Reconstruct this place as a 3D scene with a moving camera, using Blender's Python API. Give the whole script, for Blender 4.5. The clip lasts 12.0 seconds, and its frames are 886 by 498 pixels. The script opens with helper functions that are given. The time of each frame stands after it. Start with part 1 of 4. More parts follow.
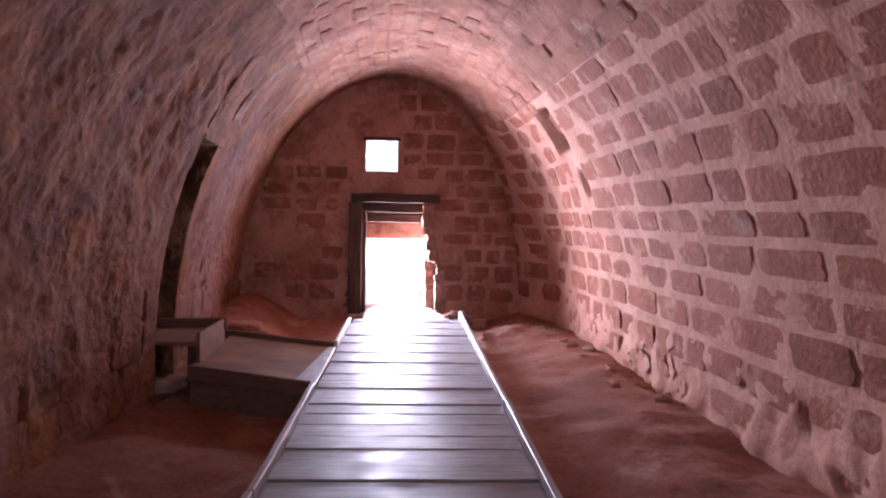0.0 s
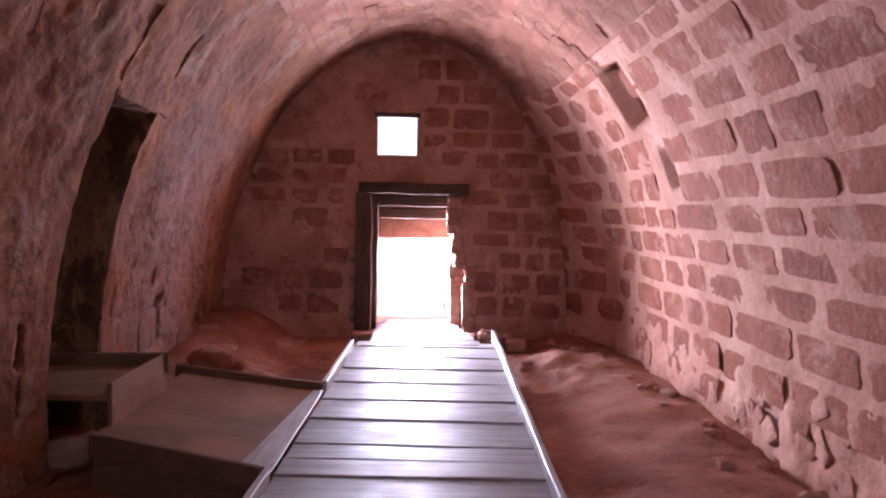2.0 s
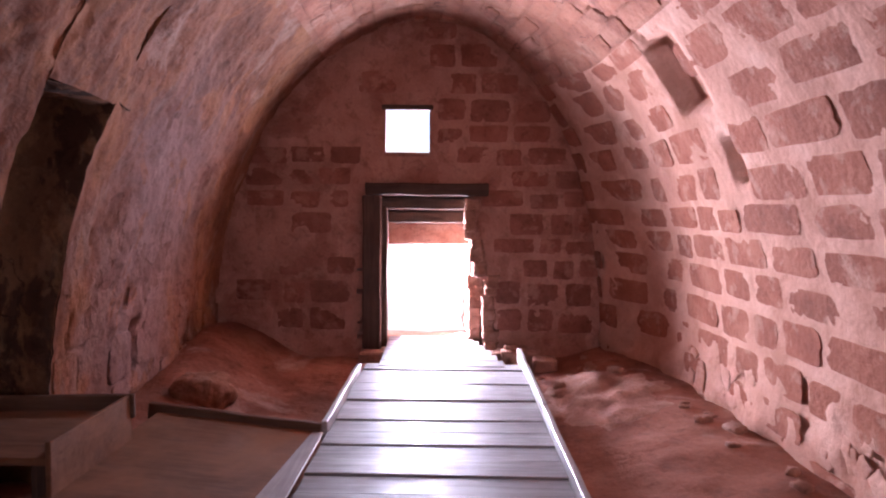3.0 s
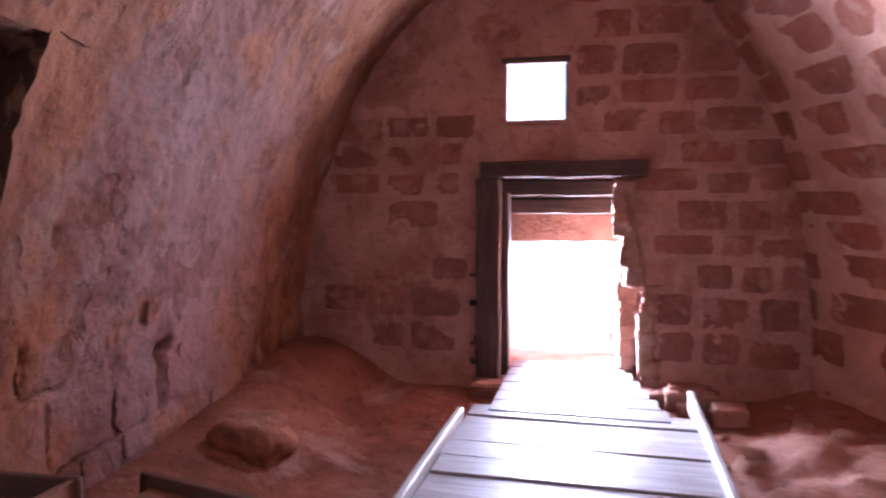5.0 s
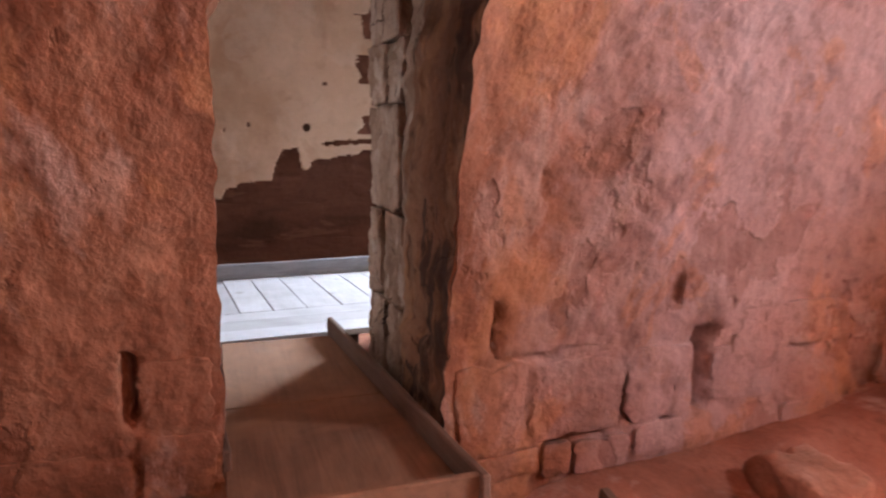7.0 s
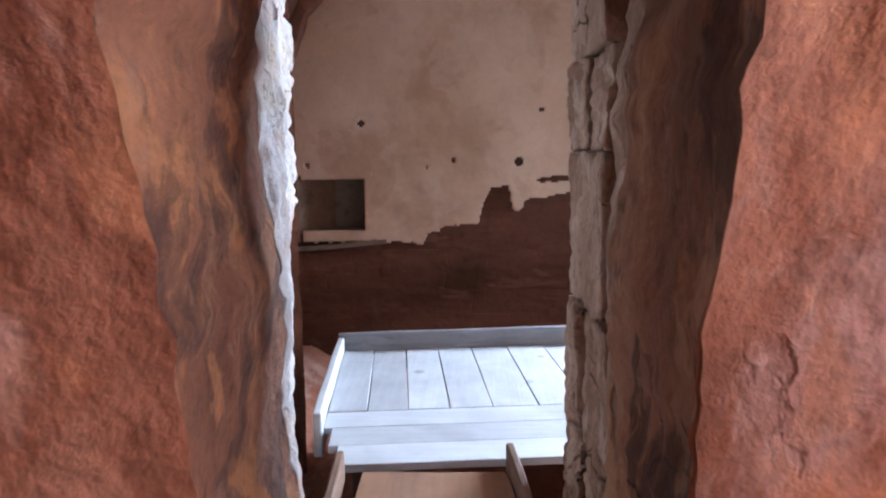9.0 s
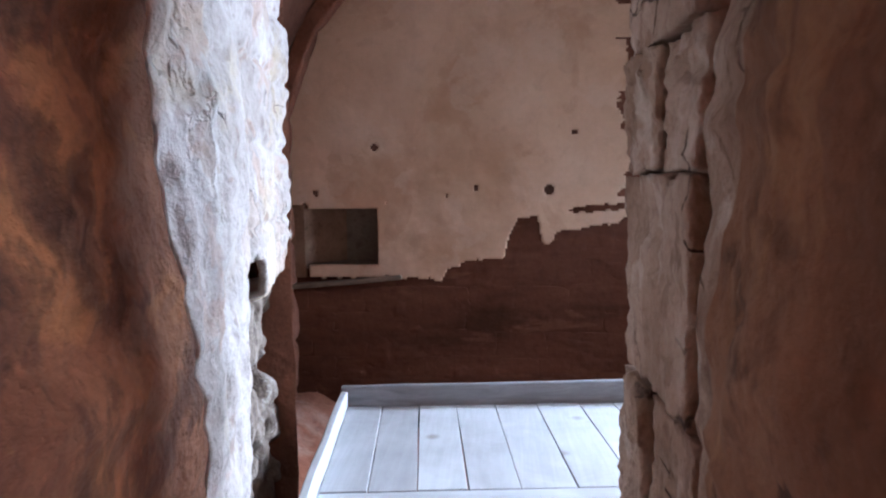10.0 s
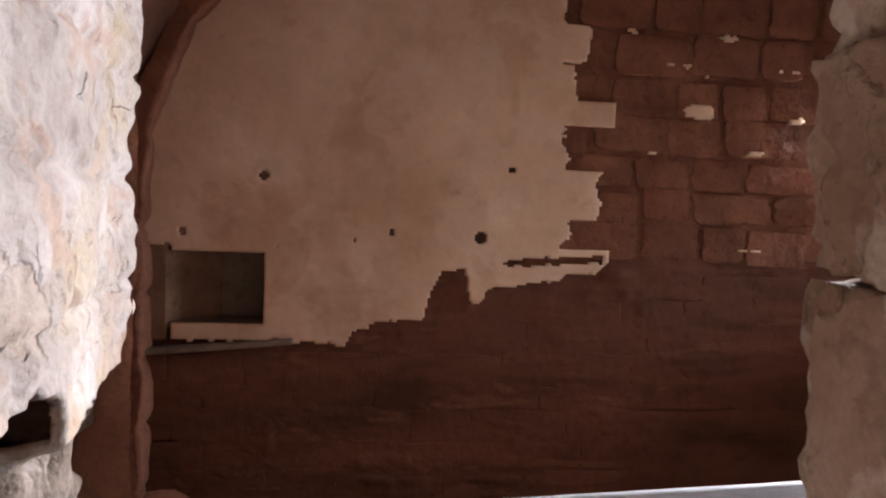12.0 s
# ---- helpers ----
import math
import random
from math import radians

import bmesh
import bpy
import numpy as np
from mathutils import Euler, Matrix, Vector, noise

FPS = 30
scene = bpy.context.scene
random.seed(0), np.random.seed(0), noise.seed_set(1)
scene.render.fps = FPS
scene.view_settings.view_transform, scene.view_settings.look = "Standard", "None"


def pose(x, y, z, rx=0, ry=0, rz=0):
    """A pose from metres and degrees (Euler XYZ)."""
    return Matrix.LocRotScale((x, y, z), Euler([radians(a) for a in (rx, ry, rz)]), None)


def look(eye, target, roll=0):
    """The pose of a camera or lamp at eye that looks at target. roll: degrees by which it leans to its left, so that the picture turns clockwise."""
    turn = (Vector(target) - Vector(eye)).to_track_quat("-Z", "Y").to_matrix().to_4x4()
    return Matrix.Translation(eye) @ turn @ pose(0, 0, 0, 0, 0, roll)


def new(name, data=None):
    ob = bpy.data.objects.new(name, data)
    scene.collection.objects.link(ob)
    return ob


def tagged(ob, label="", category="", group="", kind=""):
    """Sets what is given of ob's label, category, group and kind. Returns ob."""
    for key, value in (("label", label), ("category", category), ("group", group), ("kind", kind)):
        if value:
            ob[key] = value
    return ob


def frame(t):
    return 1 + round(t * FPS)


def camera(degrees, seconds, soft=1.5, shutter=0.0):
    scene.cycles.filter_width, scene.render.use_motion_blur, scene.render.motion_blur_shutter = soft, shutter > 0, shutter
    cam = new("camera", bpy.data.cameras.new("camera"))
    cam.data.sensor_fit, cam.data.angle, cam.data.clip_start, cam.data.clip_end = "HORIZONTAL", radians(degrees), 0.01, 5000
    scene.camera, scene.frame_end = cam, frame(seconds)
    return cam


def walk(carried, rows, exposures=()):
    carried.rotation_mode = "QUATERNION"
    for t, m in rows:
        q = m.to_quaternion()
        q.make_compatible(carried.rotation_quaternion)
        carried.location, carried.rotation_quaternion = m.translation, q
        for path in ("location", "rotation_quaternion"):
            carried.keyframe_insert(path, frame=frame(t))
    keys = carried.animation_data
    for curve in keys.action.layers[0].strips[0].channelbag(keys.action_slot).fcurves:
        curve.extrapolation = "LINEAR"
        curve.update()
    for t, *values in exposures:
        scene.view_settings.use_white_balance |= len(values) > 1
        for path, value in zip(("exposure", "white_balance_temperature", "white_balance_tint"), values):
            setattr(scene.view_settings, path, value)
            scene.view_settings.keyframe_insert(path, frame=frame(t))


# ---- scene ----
cam = camera(66.8, 12.0, soft=2.1, shutter=0.3)
PATH = [
    (0, (0.035, -0.338, 1.548), (0.138, 1.657, 1.447), 1.2),
    (0.5, (0.179, 0.22, 1.529), (0.259, 2.216, 1.426), 1.9),
    (1, (0.194, 0.763, 1.533), (0.246, 2.76, 1.431), 1.5),
    (1.5, (0.17, 1.286, 1.525), (0.22, 3.283, 1.414), 1.4),
    (2, (0.175, 1.792, 1.562), (0.183, 3.789, 1.44), 1.4),
    (2.5, (0.118, 2.271, 1.606), (0.101, 4.267, 1.486), 0.8),
    (4.5, (0.15, 4.13, 1.56), (0.001, 6.119, 1.405), 0.1),
    (5, (0.212, 4.618, 1.55), (-0.263, 6.555, 1.4), -0.1),
    (5.5, (0.208, 5.028, 1.54), (-0.636, 6.832, 1.358), 0.8),
    (6, (0.197, 5.392, 1.541), (-1.055, 6.934, 1.301), 2.0),
    (6.5, (0.212, 5.759, 1.539), (-1.453, 6.834, 1.265), 2.8),
    (7, (0.104, 6.031, 1.542), (-1.765, 6.667, 1.219), 1.0),
    (7.5, (-0.131, 6.22, 1.583), (-2.069, 6.578, 1.244), 0.3),
    (9.5, (-1.503, 6.508, 1.729), (-3.485, 6.396, 1.487), -0.8),
    (10, (-1.822, 6.501, 1.702), (-3.809, 6.368, 1.509), -0.5),
    (10.5, (-2.097, 6.426, 1.651), (-4.085, 6.259, 1.496), 0.2),
    (11, (-2.434, 6.382, 1.641), (-4.43, 6.31, 1.549), 0.3),
    (11.5, (-2.727, 6.31, 1.696), (-4.724, 6.409, 1.625), 2.6),
    (12, (-2.97, 6.244, 1.799), (-4.956, 6.462, 1.698), 2.1),
]
walk(cam, [(t, look(eye, target, roll)) for t, eye, target, roll in PATH],
     exposures=[(0.0, 1.22, 5800, 25), (2.5, 1.08, 5800, 25), (4.5, 1.15, 5450, 22), (5.0, 1.35, 5250, 20), (5.5, 1.2, 5250, 18), (6.0, 1.2, 5700, 16), (6.5, 1.35, 6300, 16), (7.0, 2.2, 6500, 16), (7.5, 2.6, 6100, 14), (9.5, 2.2, 5650, 11), (10.5, 2.05, 5700, 13), (11.5, 1.85, 6700, 18), (12.0, 1.8, 7300, 21)])

import functools

# ---- world and lights ----
world = bpy.data.worlds.new("sky_world")
scene.world = world
world.use_nodes = True
wn = world.node_tree.nodes
sky = wn.new("ShaderNodeTexSky")
sky.sky_type, sky.sun_disc = "NISHITA", False
sky.sun_elevation, sky.sun_rotation = radians(38), radians(150)
world.node_tree.links.new(sky.outputs[0], wn["Background"].inputs[0])
wn["Background"].inputs[1].default_value = 0.15

sun_data = bpy.data.lights.new("sun", "SUN")
sun_data.energy, sun_data.angle, sun_data.color = 3.5, radians(0.5), (1.0, 0.95, 0.88)
sun = new("sun", sun_data)
sun.matrix_world = look((-10, 22, 22), (-2, 12, 0))


def window_light(name, eye, target, sx, sy, watts, colour, spread=180):
    d = bpy.data.lights.new(name, "AREA")
    d.shape, d.size, d.size_y, d.energy, d.color, d.spread = "RECTANGLE", sx, sy, watts, colour, radians(spread)
    ob = new(name, d)
    ob.matrix_world = look(eye, target)
    return ob


window_light("door_daylight", (-0.22, 11.45, 0.48), (3.0, 7.6, 1.95), 0.90, 1.12, 240, (0.97, 0.92, 1.0), 132)
window_light("window_daylight", (-0.42, 10.635, 2.48), (-0.42, 6.5, 2.44), 0.505, 0.485, 30, (0.85, 0.9, 1.0), 150)
window_light("south_opening_daylight", (0.2, -3.95, 2.2), (1.9, 8.0, 1.9), 1.5, 1.8, 11, (1.0, 0.93, 0.9), 110)
window_light("side_room_daylight", (-6.98, 11.1, 2.3), (-4.3, 6.3, 1.1), 1.3, 1.5, 165, (0.79, 0.895, 1.0), 85)
# added second lamp, unseen, so light reaches further along the near reveal
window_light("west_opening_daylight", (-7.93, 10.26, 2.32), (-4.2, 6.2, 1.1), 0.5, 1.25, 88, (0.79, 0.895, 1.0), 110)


# ---- materials ----
def node_material(name):
    m = bpy.data.materials.new(name)
    m.use_nodes = True
    t = m.node_tree
    return m, t, t.nodes["Principled BSDF"]


def noise_node(t, scale, detail=6, rough=0.6, vector=None, distortion=0.0):
    n = t.nodes.new("ShaderNodeTexNoise")
    n.inputs["Scale"].default_value, n.inputs["Detail"].default_value = scale, detail
    n.inputs["Roughness"].default_value, n.inputs["Distortion"].default_value = rough, distortion
    if vector is not None:
        t.links.new(vector, n.inputs["Vector"])
    return n.outputs["Fac"]


def ramp_node(t, fac, stops):
    n = t.nodes.new("ShaderNodeValToRGB")
    r = n.color_ramp
    while len(r.elements) < len(stops):
        r.elements.new(0.5)
    for e, (p, c) in zip(r.elements, stops):
        e.position, e.color = p, (*c, 1)
    t.links.new(fac, n.inputs[0])
    return n.outputs[0]


def mix_node(t, fac, a, b, mode="MIX"):
    n = t.nodes.new("ShaderNodeMix")
    n.data_type, n.blend_type = "RGBA", mode
    for socket, value in ((n.inputs[0], fac), (n.inputs[6], a), (n.inputs[7], b)):
        if isinstance(value, (int, float)):
            socket.default_value = value
        elif isinstance(value, tuple):
            socket.default_value = (*value, 1)
        else:
            t.links.new(value, socket)
    return n.outputs[2]


def bump_node(t, b, height, strength, distance):
    n = t.nodes.new("ShaderNodeBump")
    n.inputs["Strength"].default_value, n.inputs["Distance"].default_value = strength, distance
    t.links.new(height, n.inputs["Height"])
    t.links.new(n.outputs[0], b.inputs["Normal"])


def unit_node(t, value, low, high):
    n = t.nodes.new("ShaderNodeMapRange")
    n.inputs[1].default_value, n.inputs[2].default_value = low, high
    t.links.new(value, n.inputs[0])
    return n.outputs[0]


def earthy(name, dark, mid, light, patch=None, patch_at=(0.5, 0.6), scale=1.3, rough=0.92, bump=0.6, vary=0.0, streak=(1, 1, 1), island=False, mottle=1.0, flake=None, flake_at=0.52, daylight_wash=None, stains=(), cracks=None):
    """Stone, plaster or earth: broad tone, fine grain, stains, pits; patch: a second coat that shows in places."""
    m, t, b = node_material(name)
    geo = t.nodes.new("ShaderNodeNewGeometry")
    mp = t.nodes.new("ShaderNodeMapping")
    mp.inputs["Scale"].default_value = streak
    t.links.new(geo.outputs["Position"], mp.inputs["Vector"])
    pos = mp.outputs[0]
    col = ramp_node(t, noise_node(t, scale, 5, 0.62, pos, 0.3), [(0.32, dark), (0.5, mid), (0.68, light)])
    if patch:
        mask = ramp_node(t, noise_node(t, scale * 0.62, 8, 0.68, pos, 0.6), [(patch_at[0], (0, 0, 0)), (patch_at[1], (1, 1, 1))])
        col = mix_node(t, mask, col, patch)
    raw = geo.outputs["Position"]
    # pale band along y, fading upward: daylight put into the colour
    if daylight_wash:
        colour, rise, fall = daylight_wash
        split = t.nodes.new("ShaderNodeSeparateXYZ")
        t.links.new(raw, split.inputs[0])
        wav = t.nodes.new("ShaderNodeMath")
        wav.operation = "MULTIPLY_ADD"
        t.links.new(noise_node(t, 1.7, 7, 0.62, raw, 0.5), wav.inputs[0])
        wav.inputs[1].default_value = 1.6
        t.links.new(split.outputs[1], wav.inputs[2])
        span = ramp_node(t, unit_node(t, wav.outputs[0], rise[0] + 0.8, fall[1] + 0.8),
                         [(0.0, (0, 0, 0)), ((rise[1] - rise[0]) / (fall[1] - rise[0]), (0.95,) * 3), ((fall[0] - rise[0]) / (fall[1] - rise[0]), (0.7,) * 3), (1.0, (0, 0, 0))])
        low = unit_node(t, split.outputs[2], 3.0, 2.1)
        col = mix_node(t, mix_node(t, low, (0, 0, 0), span), col, colour)
    for n, (colour, at, size, amount) in enumerate(stains):
        shift = t.nodes.new("ShaderNodeVectorMath")
        shift.operation = "ADD"
        shift.inputs[1].default_value = (11.3 * (n + 1), 5.7 * (n + 1), 2.9)
        t.links.new(pos, shift.inputs[0])
        blot = ramp_node(t, noise_node(t, size, 9, 0.6, shift.outputs[0], 0.35), [(at, (0, 0, 0)), (at + 0.03, (amount * 0.6,) * 3), (at + 0.12, (amount,) * 3)])
        col = mix_node(t, blot, col, colour)
    grain = noise_node(t, scale * 22, 5, 0.7, raw)
    col = mix_node(t, 0.3 * mottle, col, ramp_node(t, grain, [(0.3, (0.42, 0.40, 0.38)), (0.62, (1, 1, 1))]), "MULTIPLY")
    spots = noise_node(t, scale * 6, 4, 0.55, raw, 0.4)
    col = mix_node(t, 0.45 * mottle, col, ramp_node(t, spots, [(0.33, (0.5, 0.45, 0.42)), (0.45, (1, 1, 1))]), "MULTIPLY")
    crack = None
    if cracks:
        size, width, much = cracks
        bend = t.nodes.new("ShaderNodeTexNoise")
        bend.inputs["Scale"].default_value, bend.inputs["Detail"].default_value = size * 2.2, 6
        t.links.new(raw, bend.inputs["Vector"])
        warp = t.nodes.new("ShaderNodeVectorMath")
        warp.operation = "MULTIPLY_ADD"
        t.links.new(bend.outputs["Color"], warp.inputs[0])
        warp.inputs[1].default_value = (0.5 / size,) * 3
        t.links.new(raw, warp.inputs[2])
        cell = t.nodes.new("ShaderNodeTexVoronoi")
        cell.feature = "DISTANCE_TO_EDGE"
        cell.inputs["Scale"].default_value = size
        t.links.new(warp.outputs[0], cell.inputs["Vector"])
        line = ramp_node(t, cell.outputs["Distance"], [(width * 0.3, (1, 1, 1)), (width, (0, 0, 0))])
        some = ramp_node(t, noise_node(t, size * 0.9, 3, 0.5, raw, 0.2), [(1 - much, (0, 0, 0)), (1 - much + 0.06, (1, 1, 1))])
        crack = mix_node(t, 1.0, line, some, "MULTIPLY")
        col = mix_node(t, crack, col, mix_node(t, 0.75, col, (0.03, 0.015, 0.01)))
    step = None
    if flake:
        step = ramp_node(t, noise_node(t, scale * 1.3, 6, 0.55, pos, 0.15), [(flake_at, (0, 0, 0)), (flake_at + 0.025, (1, 1, 1))])
        col = mix_node(t, mix_node(t, 0.25, step, (0, 0, 0)), col, mix_node(t, 0.5, col, flake))
    if vary:
        if island:
            rnd = geo.outputs["Random Per Island"]
        else:
            rnd = t.nodes.new("ShaderNodeObjectInfo").outputs["Random"]
        col = mix_node(t, vary, col, ramp_node(t, rnd, [(0.0, (0.55, 0.5, 0.48)), (0.5, (1, 1, 1)), (1.0, (1.0, 0.8, 0.72))]), "MULTIPLY")
    t.links.new(col, b.inputs["Base Color"])
    b.inputs["Roughness"].default_value = rough
    b.inputs["Specular IOR Level"].default_value = 0.25
    add = t.nodes.new("ShaderNodeMath")
    add.operation = "MULTIPLY_ADD"
    t.links.new(noise_node(t, scale * 7, 5, 0.55, raw), add.inputs[0])
    add.inputs[1].default_value = 1.6
    soft = t.nodes.new("ShaderNodeMath")
    soft.operation = "MULTIPLY"
    soft.inputs[1].default_value = 0.25
    t.links.new(grain, soft.inputs[0])
    t.links.new(soft.outputs[0], add.inputs[2])
    height = add.outputs[0]
    if step:
        more = t.nodes.new("ShaderNodeMath")
        more.operation = "MULTIPLY_ADD"
        t.links.new(step, more.inputs[0])
        more.inputs[1].default_value = -0.55
        t.links.new(height, more.inputs[2])
        height = more.outputs[0]
    if crack:
        dip = t.nodes.new("ShaderNodeMath")
        dip.operation = "MULTIPLY_ADD"
        t.links.new(crack, dip.inputs[0])
        dip.inputs[1].default_value = -0.9
        t.links.new(height, dip.inputs[2])
        height = dip.outputs[0]
    bump_node(t, b, height, bump, 0.013)
    return m


def timber(name, dark, light, along=0, rough=0.45, knots=False, dust=None, bump=0.25):
    """Sawn boards with grain along one axis, varied from board to board."""
    m, t, b = node_material(name)
    geo = t.nodes.new("ShaderNodeNewGeometry")
    info = t.nodes.new("ShaderNodeObjectInfo")
    shift = t.nodes.new("ShaderNodeVectorMath")
    shift.operation = "MULTIPLY_ADD"
    t.links.new(info.outputs["Random"], shift.inputs[0])
    shift.inputs[1].default_value = (7, 7, 7)
    t.links.new(geo.outputs["Position"], shift.inputs[2])
    mp = t.nodes.new("ShaderNodeMapping")
    s = [14.0, 14.0, 14.0]
    s[along] = 0.9
    mp.inputs["Scale"].default_value = s
    t.links.new(shift.outputs[0], mp.inputs["Vector"])
    grain = noise_node(t, 1.6, 7, 0.65, mp.outputs[0], 0.8)
    col = ramp_node(t, grain, [(0.3, dark), (0.62, light)])
    tone = ramp_node(t, info.outputs["Random"], [(0.0, (0.72, 0.7, 0.7)), (1.0, (1, 1, 1))])
    col = mix_node(t, 0.8, col, tone, "MULTIPLY")
    blot = noise_node(t, 2.3, 5, 0.6, shift.outputs[0], 0.5)
    col = mix_node(t, 0.45, col, ramp_node(t, blot, [(0.35, (0.6, 0.56, 0.54)), (0.6, (1, 1, 1))]), "MULTIPLY")
    if knots:
        v = t.nodes.new("ShaderNodeTexVoronoi")
        v.inputs["Scale"].default_value = 2.6
        t.links.new(shift.outputs[0], v.inputs["Vector"])
        ring = ramp_node(t, v.outputs["Distance"], [(0.05, (0.5, 0.42, 0.36)), (0.13, (1, 1, 1))])
        col = mix_node(t, 0.75, col, ring, "MULTIPLY")
    if dust:
        mask = ramp_node(t, noise_node(t, 1.4, 7, 0.66, geo.outputs["Position"], 0.4), [(0.42, (0, 0, 0)), (0.68, (1, 1, 1))])
        col = mix_node(t, mask, col, dust)
    t.links.new(col, b.inputs["Base Color"])
    rr = ramp_node(t, noise_node(t, 5, 4, 0.6, geo.outputs["Position"]), [(0.3, (rough - 0.12,) * 3), (0.7, (rough + 0.2,) * 3)])
    t.links.new(rr, b.inputs["Roughness"])
    b.inputs["Specular IOR Level"].default_value = 0.35
    bump_node(t, b, grain, bump, 0.006)
    return m


MORTAR = earthy("pink_lime_mortar", (0.42, 0.205, 0.14), (0.52, 0.275, 0.195), (0.60, 0.35, 0.26), scale=2.2, bump=0.7, mottle=0.4, stains=(((0.40, 0.185, 0.12), 0.54, 2.4, 0.7),))
SANDSTONE = earthy("red_sandstone", (0.235, 0.08, 0.046), (0.31, 0.112, 0.066), (0.385, 0.155, 0.096), patch=(0.52, 0.30, 0.22), patch_at=(0.57, 0.69), scale=2.6, bump=0.7, vary=0.35, mottle=0.7, stains=(((0.53, 0.31, 0.23), 0.57, 4.0, 0.5),))
VAULT_STONE = earthy("vault_sandstone", (0.26, 0.11, 0.07), (0.37, 0.16, 0.10), (0.46, 0.23, 0.155), scale=2.2, bump=0.9, vary=0.35, island=True, stains=(((0.52, 0.31, 0.23), 0.55, 2.5, 0.6), ((0.20, 0.085, 0.055), 0.58, 3.0, 0.7)), cracks=(1.6, 0.009, 0.44))
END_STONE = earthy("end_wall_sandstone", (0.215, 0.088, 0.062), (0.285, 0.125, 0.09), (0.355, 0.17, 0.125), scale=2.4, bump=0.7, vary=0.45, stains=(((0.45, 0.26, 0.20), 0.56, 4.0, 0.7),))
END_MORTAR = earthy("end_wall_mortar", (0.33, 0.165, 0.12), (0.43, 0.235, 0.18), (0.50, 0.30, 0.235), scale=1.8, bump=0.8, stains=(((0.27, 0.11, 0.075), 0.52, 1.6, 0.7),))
# lavender band near the north end paints in door and window daylight
RED_PLASTER = earthy("worn_red_plaster", (0.135, 0.050, 0.025), (0.232, 0.093, 0.049), (0.31, 0.14, 0.079), patch=(0.325, 0.19, 0.143), patch_at=(0.53, 0.60), scale=1.7, bump=1.1, streak=(1, 1, 0.7),
                     flake=(0.14, 0.052, 0.029), flake_at=0.585, mottle=1.0, daylight_wash=((0.345, 0.235, 0.217), (7.35, 7.95), (8.9, 9.8)),
                     stains=(((0.37, 0.16, 0.072), 0.53, 1.9, 0.7), ((0.125, 0.05, 0.029), 0.59, 2.3, 0.5), ((0.35, 0.20, 0.145), 0.6, 4.5, 0.45)))
PASSAGE_PLASTER = earthy("stained_passage_plaster", (0.085, 0.033, 0.018), (0.16, 0.065, 0.033), (0.235, 0.105, 0.053), scale=2.6, bump=1.2, streak=(1, 1, 0.7), mottle=1.1,
                         stains=(((0.27, 0.118, 0.048), 0.53, 4.5, 0.9), ((0.05, 0.022, 0.015), 0.53, 3.6, 0.9), ((0.22, 0.12, 0.075), 0.59, 7.0, 0.6)))
LEFT_STONE = earthy("worn_base_sandstone", (0.26, 0.11, 0.065), (0.37, 0.175, 0.11), (0.46, 0.26, 0.185), scale=2.4, bump=0.9, vary=0.4)
EARTH = earthy("red_earth_floor", (0.20, 0.075, 0.045), (0.29, 0.115, 0.07), (0.36, 0.16, 0.105), patch=(0.46, 0.31, 0.26), patch_at=(0.56, 0.70), scale=1.5, bump=1.0)
JAMB = earthy("weathered_jamb_stone", (0.24, 0.145, 0.095), (0.37, 0.25, 0.18), (0.48, 0.36, 0.285), scale=2.8, bump=1.2, streak=(1, 1, 0.6), flake=(0.20, 0.105, 0.065), flake_at=0.54, stains=(((0.15, 0.08, 0.05), 0.56, 3.2, 0.75), ((0.55, 0.44, 0.36), 0.58, 5.0, 0.7)), cracks=(2.6, 0.016, 0.5))
JAMB_PALE = earthy("pale_jamb_stone", (0.29, 0.245, 0.225), (0.40, 0.355, 0.335), (0.50, 0.455, 0.435), patch=(0.40, 0.325, 0.245), patch_at=(0.55, 0.65), scale=2.2, bump=1.2, flake=(0.36, 0.26, 0.20), flake_at=0.57, stains=(((0.40, 0.27, 0.21), 0.55, 3.4, 0.7), ((0.24, 0.15, 0.11), 0.62, 5.0, 0.8)), cracks=(3.4, 0.007, 0.42))
JAMB_FOOT = earthy("broken_grey_masonry", (0.10, 0.075, 0.06), (0.19, 0.15, 0.125), (0.30, 0.25, 0.22), scale=4.0, bump=1.3, stains=(((0.40, 0.36, 0.33), 0.58, 6.0, 0.8), ((0.07, 0.045, 0.035), 0.55, 4.0, 0.8)))
BROWN_COAT = earthy("brown_clay_coat", (0.15, 0.068, 0.036), (0.23, 0.11, 0.058), (0.31, 0.16, 0.09), patch=(0.085, 0.04, 0.024), patch_at=(0.52, 0.545), scale=1.9, bump=0.9, streak=(1, 1, 0.45), flake=(0.36, 0.21, 0.125), flake_at=0.58, stains=(((0.36, 0.18, 0.085), 0.53, 3.4, 0.75), ((0.06, 0.03, 0.02), 0.55, 3.0, 0.9)), cracks=(1.5, 0.007, 0.44))
CREAM = earthy("cream_plaster", (0.50, 0.345, 0.235), (0.61, 0.45, 0.33), (0.68, 0.525, 0.40), scale=0.9, bump=0.3, mottle=0.35, stains=(((0.42, 0.26, 0.165), 0.56, 1.3, 0.5), ((0.64, 0.51, 0.41), 0.57, 2.4, 0.5)))
DARK_MASONRY = earthy("dark_red_masonry", (0.065, 0.028, 0.018), (0.115, 0.049, 0.031), (0.16, 0.070, 0.045), scale=1.4, bump=0.5, streak=(1, 0.4, 1.8), mottle=0.6, stains=(((0.21, 0.10, 0.065), 0.57, 2.2, 0.6),))
